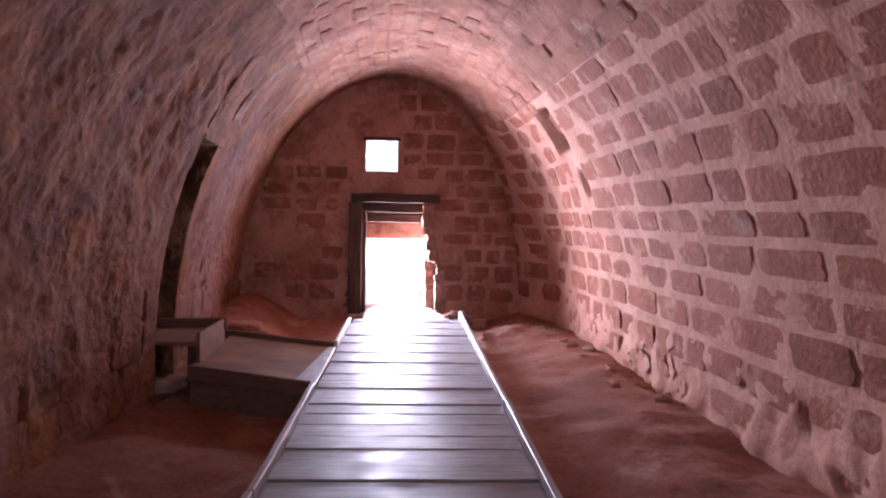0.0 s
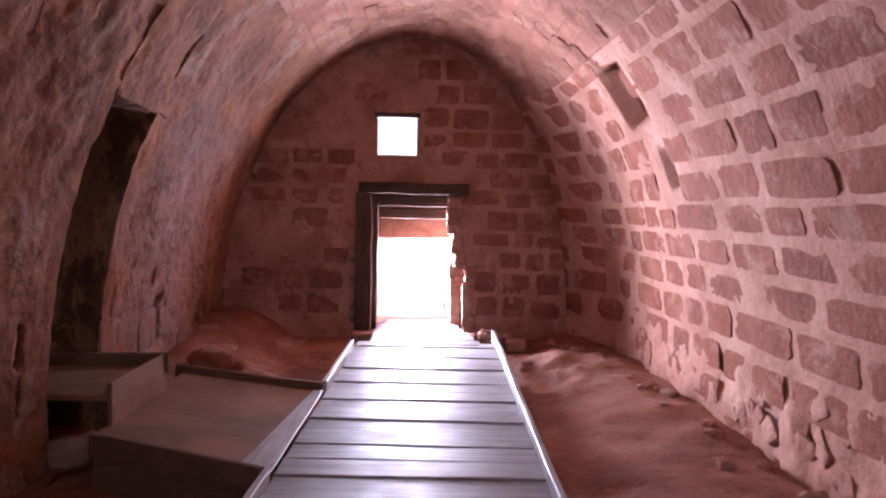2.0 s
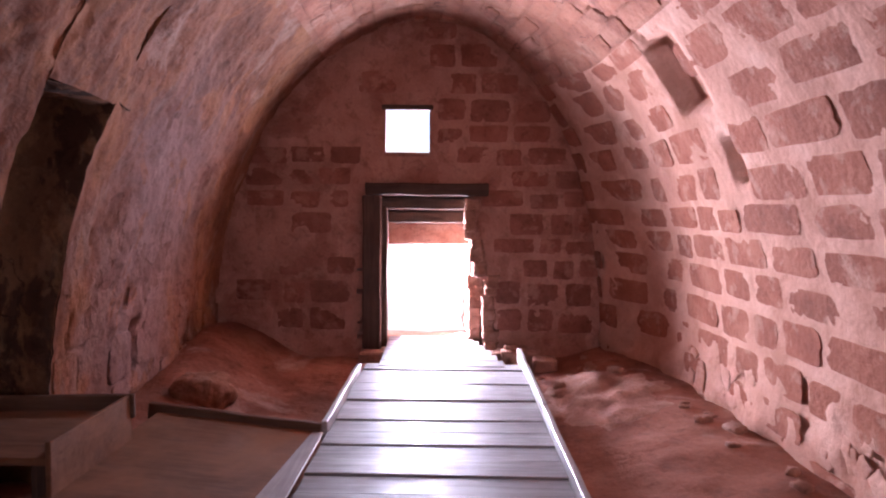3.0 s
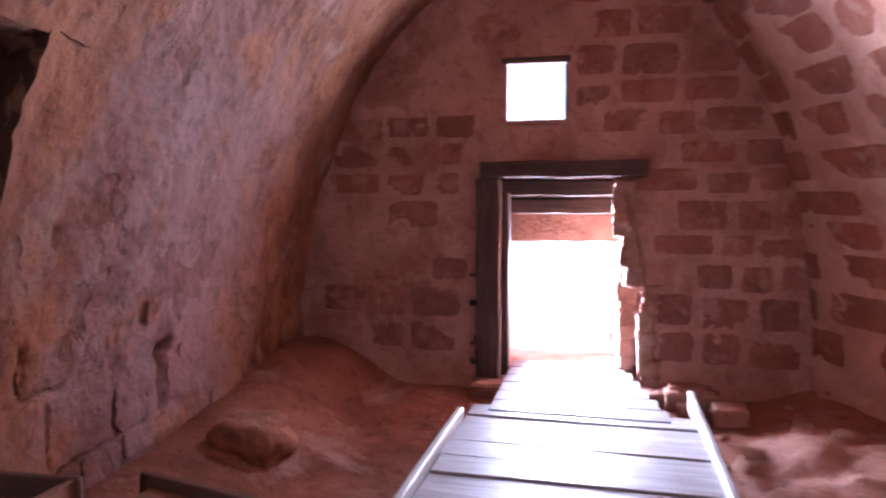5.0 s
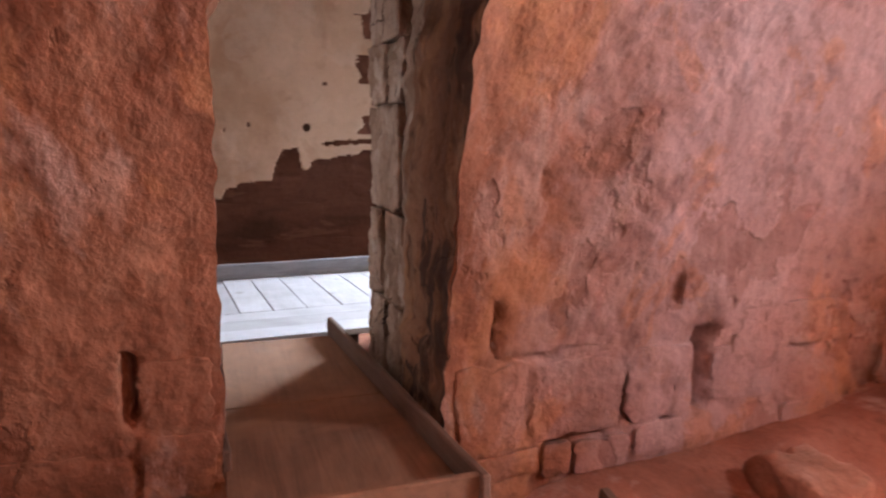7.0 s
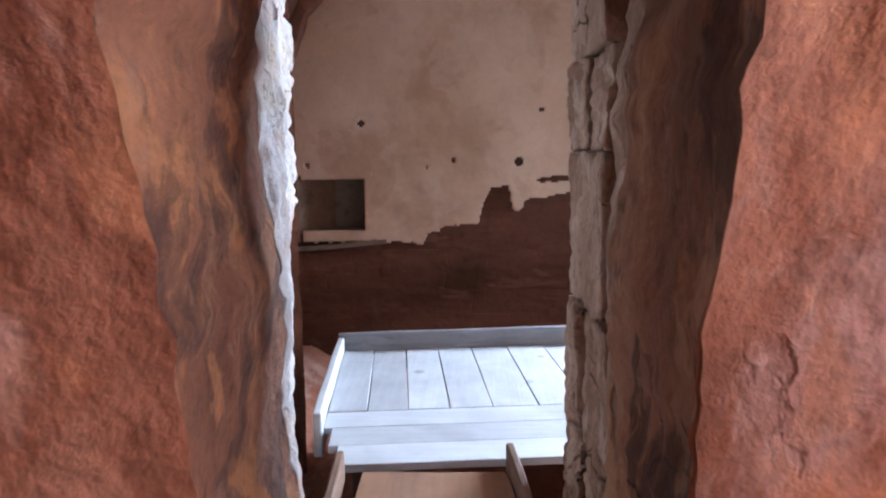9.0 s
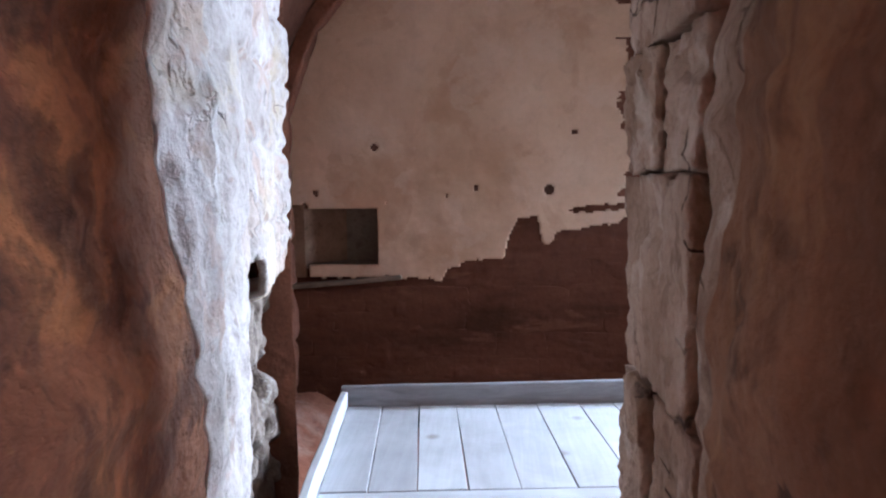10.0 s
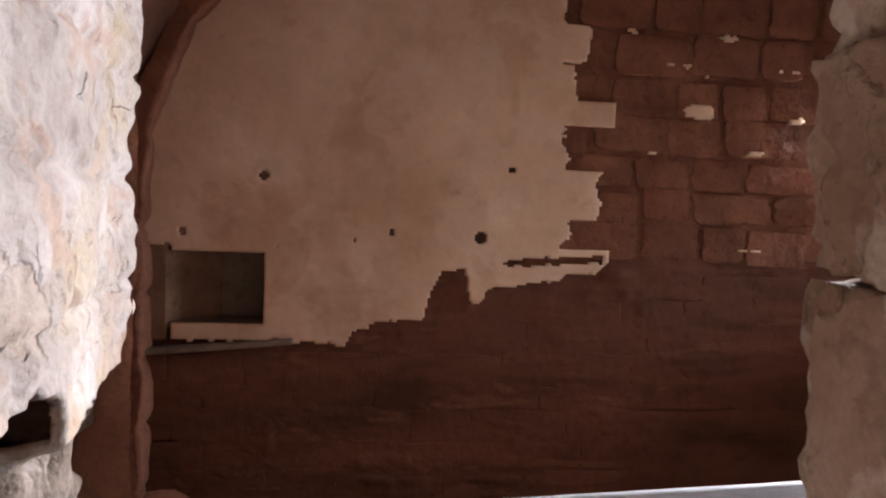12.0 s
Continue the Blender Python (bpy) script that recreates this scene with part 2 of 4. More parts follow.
DARK_BRICK = earthy("dark_exposed_stone", (0.14, 0.06, 0.038), (0.205, 0.09, 0.058), (0.27, 0.125, 0.08), scale=2.6, bump=0.9, vary=0.4)
GREY_NICHE = earthy("grey_niche_lining", (0.15, 0.125, 0.10), (0.20, 0.17, 0.135), (0.26, 0.22, 0.175), scale=2.0, bump=0.5)
TAN_REVEAL = earthy("tan_plaster_reveal", (0.16, 0.10, 0.066), (0.22, 0.14, 0.095), (0.28, 0.185, 0.13), scale=2.0, bump=0.5)
REVEAL = earthy("broken_reveal_stone", (0.20, 0.095, 0.065), (0.30, 0.15, 0.105), (0.40, 0.22, 0.16), scale=4.0, bump=1.2)
RUBBLE = earthy("pale_rubble", (0.30, 0.15, 0.105), (0.40, 0.22, 0.16), (0.48, 0.30, 0.23), scale=3.5, bump=1.0, vary=0.3)
# dark tone paints in the shade deep inside the wall holes
HOLE_SHADE = earthy("hole_shade_stone", (0.10, 0.05, 0.035), (0.15, 0.075, 0.05), (0.2, 0.1, 0.07), scale=3.0, bump=1.0)
GREY_BOARD = timber("grey_walkway_boards", (0.20, 0.185, 0.19), (0.38, 0.365, 0.37), 0, 0.47, bump=0.35)
GREY_RAIL = timber("grey_edge_rail", (0.32, 0.30, 0.30), (0.52, 0.50, 0.49), 1, 0.42)
DUSTY_PANEL = timber("dusty_ramp_panel", (0.16, 0.080, 0.044), (0.255, 0.13, 0.074), 0, 0.92, dust=(0.28, 0.135, 0.07), bump=0.12)
DUSTY_RAIL = timber("dusty_ramp_rail", (0.13, 0.07, 0.043), (0.205, 0.115, 0.075), 0, 0.88)
PINE = timber("pale_pine_boards", (0.44, 0.45, 0.47), (0.51, 0.525, 0.55), 0, 0.5, knots=True, bump=0.15)
# darker grey holds the shade on the board face turned from the daylight
SHADED_EDGE = timber("shaded_edge_board", (0.17, 0.17, 0.18), (0.27, 0.27, 0.29), 1, 0.5)
PINE_CROSS = timber("pale_pine_cross_boards", (0.44, 0.45, 0.47), (0.51, 0.525, 0.55), 1, 0.5, knots=True, bump=0.15)
OLD_BEAM = timber("old_dark_beam", (0.05, 0.028, 0.02), (0.11, 0.065, 0.045), 0, 0.75, bump=0.6)
OLD_POST = timber("old_dark_post", (0.05, 0.028, 0.02), (0.12, 0.07, 0.05), 2, 0.75, bump=0.6)
OUTSIDE = earthy("pale_dry_ground", (0.5, 0.40, 0.32), (0.6, 0.5, 0.41), (0.66, 0.56, 0.47), scale=0.6, bump=0.5)


# ---- builders ----
def link_mesh(name, vs, fs, material, parent=None, label="", smooth=True):
    d = bpy.data.meshes.new(name)
    d.from_pydata([tuple(v) for v in vs], [], fs)
    d.materials.append(material)
    if smooth:
        d.polygons.foreach_set("use_smooth", [True] * len(d.polygons))
    ob = new(name, d)
    ob.parent = parent
    if label:
        ob["label"] = label
    return ob


def part(name, bm, material, parent=None, label=""):
    d = bpy.data.meshes.new(name)
    bm.to_mesh(d)
    bm.free()
    d.materials.append(material)
    ob = new(name, d)
    ob.parent = parent
    if label:
        ob["label"] = label
    return ob


def board_mesh(sx, sy, sz, bevel=0.006, wobble=0.0, seed=0, cuts=0):
    """A bevelled timber, centred in x and y, its top at z = 0; wobble: worn, uneven faces."""
    bm = bmesh.new()
    bmesh.ops.create_cube(bm, size=1.0, matrix=Matrix.Translation((0, 0, -sz / 2)) @ Matrix.Diagonal((sx, sy, sz, 1)))
    if cuts:
        axis = 0 if sx > max(sy, sz) else 1 if sy > sz else 2
        edges = [e for e in bm.edges if abs((e.verts[1].co - e.verts[0].co).normalized()[axis]) > 0.9]
        bmesh.ops.subdivide_edges(bm, edges=edges, cuts=cuts)
    bmesh.ops.bevel(bm, geom=bm.edges[:], offset=bevel, segments=1, affect="EDGES", clamp_overlap=True)
    if wobble:
        for v in bm.verts:
            v.co += wobble * noise.noise_vector(v.co * 2.7 + Vector((seed * 3.1, seed * 1.7, seed)))
    return bm


def board(name, size, m, material, parent=None, label="", bevel=0.006, wobble=0.0, seed=0, cuts=0):
    ob = part(name, board_mesh(*size, bevel, wobble, seed, cuts), material, parent, label)
    ob.matrix_world = m
    return ob


def rail(name, a, b, width, height, material, parent=None, label="", cuts=8):
    """A squared rail whose top runs from a to b."""
    a, b = Vector(a), Vector(b)
    d = b - a
    m = Matrix.Translation((a + b) / 2) @ Euler((0, -math.atan2(d.z, d.xy.length), math.atan2(d.y, d.x))).to_matrix().to_4x4()
    return board(name, (d.length, width, height), m, material, parent, label, 0.007, 0.006, a.y + b.x, cuts)


def grid_wall(name, place, us, vs, keep, material, parent=None, thick=0.0, label=""):
    """A sheet of small faces: place(u, v) gives each corner, keep(u, v) which faces stay."""
    nv = len(vs)
    points = [place(u, v) for u in us for v in vs]
    faces = []
    for i in range(len(us) - 1):
        for j in range(nv - 1):
            if keep is None or keep((us[i] + us[i + 1]) / 2, (vs[j] + vs[j + 1]) / 2):
                faces.append((i * nv + j, (i + 1) * nv + j, (i + 1) * nv + j + 1, i * nv + j + 1))
    used = sorted({k for f in faces for k in f})
    index = {k: n for n, k in enumerate(used)}
    ob = link_mesh(name, [points[k] for k in used], [tuple(index[k] for k in f) for f in faces], material, parent, label)
    if thick:
        mod = ob.modifiers.new("thickness", "SOLIDIFY")
        mod.thickness, mod.offset = thick, -1.0
    return ob


def rough(p, big=0.02, small=0.006, seed=0.0):
    q = Vector(p) + Vector((seed, seed * 1.7, -seed))
    return big * noise.noise(q * 1.9) + 0.5 * big * noise.noise(q * 5.1) + small * noise.noise(q * 17.0)


def steps(a, b, size):
    n = max(1, round(abs(b - a) / size))
    return [a + (b - a) * k / n for k in range(n + 1)]


def breaks(a, b, size, *stops):
    out, last = [], a
    for stop in (*sorted(stops), b):
        out += steps(last, stop, size)[:-1]
        last = stop
    return out + [b]


def smooth01(a, b, x):
    k = min(1.0, max(0.0, (x - a) / (b - a)))
    return k * k * (3 - 2 * k)


def stone_shape(seed, sides=28, dome=1.0, ragged=1.0):
    """Corners and faces of one worn stone, one unit wide and high, proud of z = 0 by one unit."""
    r = random.Random(seed)
    roundness = r.uniform(7.0, 16.0)
    rings = ((1.0, -2.0), (0.985, 0.35), (0.95, 0.9), (0.5, 1.0 + 0.15 * dome))
    off = r.uniform(0, 50)
    tilt = (r.uniform(-0.3, 0.3), r.uniform(-0.3, 0.3))
    skew = r.uniform(-0.05, 0.05)
    vs, fs = [], []
    for scale, z in rings:
        for k in range(sides):
            a = 2 * math.pi * (k + 0.5) / sides
            c, s = math.cos(a), math.sin(a)
            wob = ragged * (0.04 * noise.noise(Vector((c * 1.2 + off, s * 1.2, seed))) + 0.034 * noise.noise(Vector((c * 4 + off, s * 4, seed))) + 0.02 * noise.noise(Vector((c * 11 + off, s * 11, seed))))
            rad = (abs(c) ** roundness + abs(s) ** roundness) ** (-1 / roundness) * (0.49 + wob)
            x, y = scale * rad * c, scale * rad * s
            x += skew * y
            vs.append((x, y, z + (tilt[0] * x + tilt[1] * y + r.uniform(-0.2, 0.2) if z > 0 else 0)))
    for ring in range(len(rings) - 1):
        for k in range(sides):
            n = (k + 1) % sides
            fs.append((ring * sides + k, ring * sides + n, (ring + 1) * sides + n, (ring + 1) * sides + k))
    fs.append(tuple(3 * sides + k for k in range(sides)))
    return vs, fs


STONE_SHAPES = [stone_shape(s) for s in range(26)] + [stone_shape(s, 36, 1.0, 1.7) for s in range(26, 40)]
EVEN, RAGGED = range(26), range(26, 40)
stone_meshes = {}


def shared_stone(shape, material):
    key = (shape, material.name)
    if key not in stone_meshes:
        d = bpy.data.meshes.new("stone")
        d.from_pydata(STONE_SHAPES[shape][0], [], STONE_SHAPES[shape][1])
        d.materials.append(material)
        d.polygons.foreach_set("use_smooth", [True] * len(d.polygons))
        stone_meshes[key] = d
    return stone_meshes[key]


def lay_stones(places, parent, material, name="stone", shapes=EVEN):
    """Stones as parts. places: rows of (matrix, length, height, relief)."""
    for k, (m, sx, sy, sz) in enumerate(places):
        ob = new(name, shared_stone(random.choice(shapes), material))
        ob.parent = parent
        ob.matrix_world = m @ Matrix.Diagonal((sx, sy, sz, 1))


def joined_stones(name, places, material, parent=None, label=""):
    vs, fs = [], []
    for m, sx, sy, sz in places:
        shape = STONE_SHAPES[random.randrange(len(STONE_SHAPES))]
        full = m @ Matrix.Diagonal((sx, sy, sz, 1))
        n = len(vs)
        vs += [tuple(full @ Vector(v)) for v in shape[0]]
        fs += [tuple(n + k for k in f) for f in shape[1]]
    return link_mesh(name, vs, fs, material, parent, label)


def stone_rows(u0, u1, v0, v1, row, length, gap, skip=None, seed=0, jitter=0.18):
    """Courses of stones on a (u, v) sheet: centre u, centre v, length, height."""
    r = random.Random(seed)
    out, v = [], v0
    while v < v1:
        h = row * r.uniform(0.82, 1.16)
        u = u0 - r.uniform(0, length[1])
        while u < u1:
            w = r.uniform(*length)
            cu, cv = u + w / 2, v + h / 2
            if u + w > u0 + 0.05 and u < u1 - 0.05 and not (skip and skip(cu, cv)):
                out.append((cu, cv + r.uniform(-0.02, 0.02), w - gap * r.uniform(0.7, 1.5), h - gap * r.uniform(0.7, 1.35)))
            u += w
        v += h
    return out


# ---- the hall ----
XC, HALF, SPRING, RISE = -0.05, 2.52, 0.10, 3.65
HALL_S, HALL_N = -4.0, 10.6
_curve = [(XC + HALF, z) for z in np.linspace(-0.55, SPRING, 40)[:-1]]
_curve += [(XC + HALF * math.cos(a), SPRING + RISE * math.sin(a)) for a in np.linspace(0, math.pi, 801)]
_curve += [(XC - HALF, z) for z in np.linspace(SPRING, -0.55, 40)[1:]]
_run = np.concatenate([[0], np.cumsum([math.dist(p, q) for p, q in zip(_curve, _curve[1:])])])
ARC = float(_run[-1])


@functools.lru_cache(None)
def arc_point(s):
    """x, z and the inward normal at s metres along the vault's curve, from the foot at +x."""
    x = float(np.interp(s, _run, [p[0] for p in _curve]))
    z = float(np.interp(s, _run, [p[1] for p in _curve]))
    e = 0.02
    x2 = float(np.interp(min(s + e, ARC), _run, [p[0] for p in _curve])) - float(np.interp(max(s - e, 0), _run, [p[0] for p in _curve]))
    z2 = float(np.interp(min(s + e, ARC), _run, [p[1] for p in _curve])) - float(np.interp(max(s - e, 0), _run, [p[1] for p in _curve]))
    t = Vector((x2, 0, z2)).normalized()
    return x, z, Vector((-t.z, 0, t.x)), t


def lean(x, y):
    """How far the hall's sides stand off a straight run: it turns a little, and narrows on one side at its north end."""
    side = (x - XC) / HALF
    d = -0.035 * (min(max(y, 1.0), 10.6) - 7.5)
    if side > 0:
        return d - 0.50 * side * smooth01(9.1, 10.7, y)
    return d - 0.20 * side * math.exp(-((y - 6.1) / 1.0) ** 2)


def vault_point(y, s):
    x, z, n, t = arc_point(s)
    return x + lean(x, y), z, n, t


@functools.lru_cache(None)
def arc_at(z, left=False):
    ss = np.linspace(0, ARC, 1201)
    zs = np.interp(ss, _run, [p[1] for p in _curve])
    half = ss[(ss < ARC / 2)] if not left else ss[ss >= ARC / 2]
    zz = zs[(ss < ARC / 2)] if not left else zs[ss >= ARC / 2]
    return float(half[np.argmin(abs(zz - z))])


S_RIGHT, S_LEFT = arc_at(2.95), arc_at(3.3, True)
# broken-out places in the right wall: y from, y to, s from, s to, depth
BREAKS = [(7.56, 8.10, arc_at(2.34), arc_at(2.86), 0.16), (7.50, 7.68, arc_at(1.80), arc_at(2.12), 0.12)]
CRACK = (7.90, arc_at(2.84), 8.45, arc_at(3.34))


def foot_break(y0, y1, z1, z0, depth):
    return y0, y1, arc_at(z1, True), arc_at(z0, True), depth


LEFT_BREAKS = [foot_break(8.28, 8.41, 0.62, 0.53, 0.14), foot_break(8.33, 8.40, 0.53, 0.2, 0.08), foot_break(7.16, 7.46, 0.60, 0.565, 0.05),
               foot_break(5.70, 5.745, 0.82, 0.54, 0.14), foot_break(7.13, 7.17, 0.86, 0.62, 0.05), foot_break(7.325, 7.365, 0.50, 0.18, 0.05),
               foot_break(7.86, 7.90, 0.42, 0.30, 0.05), foot_break(7.30, 7.33, 1.42, 1.32, 0.03), foot_break(8.12, 8.16, 0.92, 0.78, 0.03)]


def right_depth(y, s):
    for y0, y1, s0, s1, d in BREAKS:
        if y0 < y < y1 and s0 < s < s1:
            return -d
    y0, s0, y1, s1 = CRACK
    if y0 < y < y1 and abs(s - (s0 + (s1 - s0) * (y - y0) / (y1 - y0)) + 0.05 * noise.noise(Vector((y * 5, 0, 0)))) < 0.045:
        return -0.09
    return 0.0


def hall_place(seed, big, small, base_wear=0.0):
    def place(y, s):
        x, z, n, _ = vault_point(y, s)
        p = Vector((x, y, z))
        wear = base_wear * smooth01(0.75, 0.0, z) * (0.6 * noise.noise(p * 3.1) + 0.5 * noise.noise(p * 7.3))
        return p + n * (rough(p, big, small, seed) + wear + right_depth(y, s))
    return place


hall_ys = steps(HALL_S, HALL_N, 0.055)
wall_right = grid_wall("wall_right", hall_place(0.0, 0.015, 0.006, 0.09), hall_ys, steps(0, S_RIGHT, 0.055), None, MORTAR)
tagged(wall_right, "red sandstone block wall with wide pink mortar joints", "wall", kind="structure")
ceiling = grid_wall("ceiling", hall_place(0.0, 0.015, 0.006), steps(HALL_S, HALL_N, 0.055), steps(S_RIGHT, S_LEFT, 0.055), None, VAULT_STONE)
tagged(ceiling, "rough red stone barrel vault", "ceiling", kind="structure")


def passage_edges(z):
    """The y of the two sides of the opening in the left wall at height z."""
    near = 6.03 + 0.04 * smooth01(1.90, 1.98, z) + 0.022 * noise.noise(Vector((z * 4, 1, 0))) + 0.018 * noise.noise(Vector((z * 13, 1, 0)))
    far = 6.91 + 0.03 * smooth01(1.7, 2.3, z) + 0.018 * noise.noise(Vector((z * 4, 7, 0))) + 0.018 * noise.noise(Vector((z * 13, 7, 0)))
    return near, far


HEAD = 2.21


def left_keep(y, s):
    _, z, _, _ = arc_point(s)
    return not (6.0 < y < 6.95 and z < HEAD)


def left_place(y, s):
    """The left wall: its sheet is drawn to the ragged sides of the opening and lies flat beside them."""
    x, z, n, _ = vault_point(y, s)
    if z < HEAD + 0.1:
        near, far = passage_edges(z)
        y += (near - 6.0) * max(0.0, 1 - abs(y - 6.0) / 0.3) + (far - 6.95) * max(0.0, 1 - abs(y - 6.95) / 0.3)
        calm = smooth01(0.0, 0.16, max(near - y, y - far, 0.0)) if z < HEAD else 1.0
    else:
        calm = 1.0
    p = Vector((x, y, z))
    wear = 0.06 * smooth01(0.75, 0.0, z) * (0.6 * noise.noise(p * 3.1) + 0.5 * noise.noise(p * 7.3))
    cut = sum(d for y0, y1, s0, s1, d in LEFT_BREAKS if y0 < y < y1 and s0 < s < s1)
    return p + n * (-0.014 * calm * smooth01(0.64, 0.58, z) + calm * (rough(p, 0.015 + 0.025 * smooth01(3.2, 2.7, z), 0.006 + 0.008 * smooth01(3.2, 2.7, z), 0.0) + wear) - cut)


wall_left = grid_wall("wall_left", left_place, breaks(HALL_S, HALL_N, 0.03, 4.5, 6.0, 6.95, 9.0), steps(S_LEFT, ARC, 0.03), left_keep, RED_PLASTER)
tagged(wall_left, "worn red plastered wall with bare stones at its foot", "wall", kind="structure")


def hall_stone(y, s, w, h, relief, lift=0.0):
    x, z, n, t = vault_point(y, s)
    run = Vector((lean(x, y + 0.1) - lean(x, y - 0.1), 0.2, 0)).normalized()
    n = t.cross(run).normalized()
    p = Vector((x, y, z)) + n * (lift + rough((x, y, z), 0.015, 0.0))
    m = Matrix((run, run.cross(n), n)).transposed().to_4x4()
    m.translation = p
    return m @ pose(0, 0, 0, 0, 0, random.uniform(-1.0, 1.0)), w, h, relief


# ---- north end wall ----
WINDOW = (-0.67, -0.165, 2.235, 2.72)
OUT_N = 11.75


def door_side(z):
    """The ragged right edge of the doorway, broken wider towards the floor."""
    return 0.30 + 0.09 * smooth01(1.7, 0.85, z) + 0.15 * smooth01(0.82, 0.72, z) + 0.035 * noise.noise(Vector((z * 9, 3, 1)))


LEAKS = ((0.03, 0.08), (0.13, 0.16), (0.22, 0.30), (0.56, 0.62), (0.84, 0.87))


def post_gap(z):
    """The chinks between the door post and the broken masonry beside it."""
    return 0.045 + 0.04 * math.sin(z * 23) ** 2 if any(a < z < b for a, b in LEAKS) else 0.0


def north_keep(x, z):
    if WINDOW[0] < x < WINDOW[1] and WINDOW[2] < z < WINDOW[3]:
        return False
    return not (-0.92 - post_gap(z) < x < door_side(z) and z < 1.74)


def north_place(x, z):
    p = (x, HALL_N, z)
    return Vector((x, HALL_N - rough(p, 0.022, 0.006, 4.0) - 0.12 * smooth01(0.1, -0.5, z), z))


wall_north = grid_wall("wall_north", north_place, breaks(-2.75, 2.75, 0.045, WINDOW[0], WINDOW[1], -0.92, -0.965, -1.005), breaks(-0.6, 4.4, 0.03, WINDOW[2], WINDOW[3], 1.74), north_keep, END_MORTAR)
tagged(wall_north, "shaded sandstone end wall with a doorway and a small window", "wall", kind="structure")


def block(name, x0, x1, y0, y1, z0, z1, material, parent=None, label="", bevel=0.012, wobble=0.01, cuts=6):
    return board(name, (x1 - x0, y1 - y0, z1 - z0), Matrix.Translation(((x0 + x1) / 2, (y0 + y1) / 2, z1)), material, parent, label, bevel, wobble, x0 + z1, cuts)


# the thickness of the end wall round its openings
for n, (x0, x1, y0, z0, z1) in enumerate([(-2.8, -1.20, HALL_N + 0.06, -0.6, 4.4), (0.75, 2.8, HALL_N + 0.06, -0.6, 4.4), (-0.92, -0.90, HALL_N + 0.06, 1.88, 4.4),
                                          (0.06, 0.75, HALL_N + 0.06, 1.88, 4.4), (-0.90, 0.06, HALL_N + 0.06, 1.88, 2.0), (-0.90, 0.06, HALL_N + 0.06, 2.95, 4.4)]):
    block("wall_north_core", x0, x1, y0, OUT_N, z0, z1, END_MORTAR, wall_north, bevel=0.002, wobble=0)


def reveal_right(y, z):
    wide = door_side(z) + 0.03
    k = (y - HALL_N) / (OUT_N - HALL_N)
    p = Vector((wide * (1 - k) + 0.30 * k, y, z))
    return p + Vector((-0.5 * abs(rough(p, 0.14, 0.05, 2.0)), 0, 0))


door_reveal = grid_wall("door_reveal", reveal_right, steps(HALL_N - 0.01, OUT_N, 0.04), steps(-0.4, 1.78, 0.04), None, REVEAL, wall_north, label="broken rubble edge of the doorway")
last = -0.6
for a, b in (*LEAKS, (1.9, 1.9)):
    block("wall_north_core", -1.198, -0.952, HALL_N + 0.06, OUT_N, last, a, RUBBLE, wall_north, bevel=0.015, wobble=0.03, cuts=8)
    last = b
block("wall_north_core", -1.198, -0.925, HALL_N + 0.06, OUT_N, 1.9, 4.4, END_MORTAR, wall_north, bevel=0.002, wobble=0)
block("wall_north_core", -0.92, 0.78, 11.35, OUT_N, 1.12, 1.9, RUBBLE, wall_north, bevel=0.01, wobble=0.02)
block("wall_north_core", -0.90, -0.80, HALL_N + 0.2, HALL_N + 0.55, -0.5, 1.9, RUBBLE, wall_north, bevel=0.01, wobble=0.02)

door_1 = tagged(new("door_1"), "doorway with an old dark timber lintel and post", "door frame", kind="structure")
door_1.location = (-0.2, HALL_N, 0)
for nm, box_ in (("lintel", (-0.90, 0.53, 10.50, 10.72, 1.73, 1.875)), ("inner_lintel", (-0.9, 0.36, 10.76, 10.96, 1.57, 1.72)), ("outer_lintel", (-0.9, 0.36, 11.02, 11.26, 1.40, 1.55))):
    ob = block(nm, *box_, OLD_BEAM, None, "weathered dark timber beam", 0.012, 0.012, 10)
    ob.parent, ob.matrix_parent_inverse = door_1, door_1.matrix_basis.inverted()
for nm, box_ in (("door_post", (-0.93, -0.72, 10.52, 10.74, -0.25, 1.73)), ("door_stop", (-0.72, -0.655, 10.66, 10.80, -0.2, 1.6))):
    ob = block(nm, *box_, OLD_POST, None, "weathered dark timber post", 0.012, 0.012, 10)
    ob.parent, ob.matrix_parent_inverse = door_1, door_1.matrix_basis.inverted()
for x0, x1, z0, z1 in ((-0.96, -0.67, 1.95, 3.0), (-0.165, 0.10, 1.95, 3.0), (-0.67, -0.165, 1.95, 2.19), (-0.67, -0.165, 2.78, 3.0)):
    block("window_reveal", x0, x1, HALL_N + 0.01, HALL_N + 0.057, z0, z1, END_MORTAR, wall_north, bevel=0.004, wobble=0.0)
window_1 = tagged(new("window_1"), "small square unglazed window with a timber head", "window", kind="structure")
window_1.location = (-0.42, HALL_N, 2.25)
for nm, box_, mt in (("window_head", (-0.72, -0.12, 10.585, 10.66, 2.72, 2.78), OLD_BEAM), ("window_sill", (-0.68, -0.16, 10.585, 10.66, 2.19, 2.236), RUBBLE)):
    ob = block(nm, *box_, mt, None, "", 0.008, 0.006, 6)
    ob.parent, ob.matrix_parent_inverse = window_1, window_1.matrix_basis.inverted()

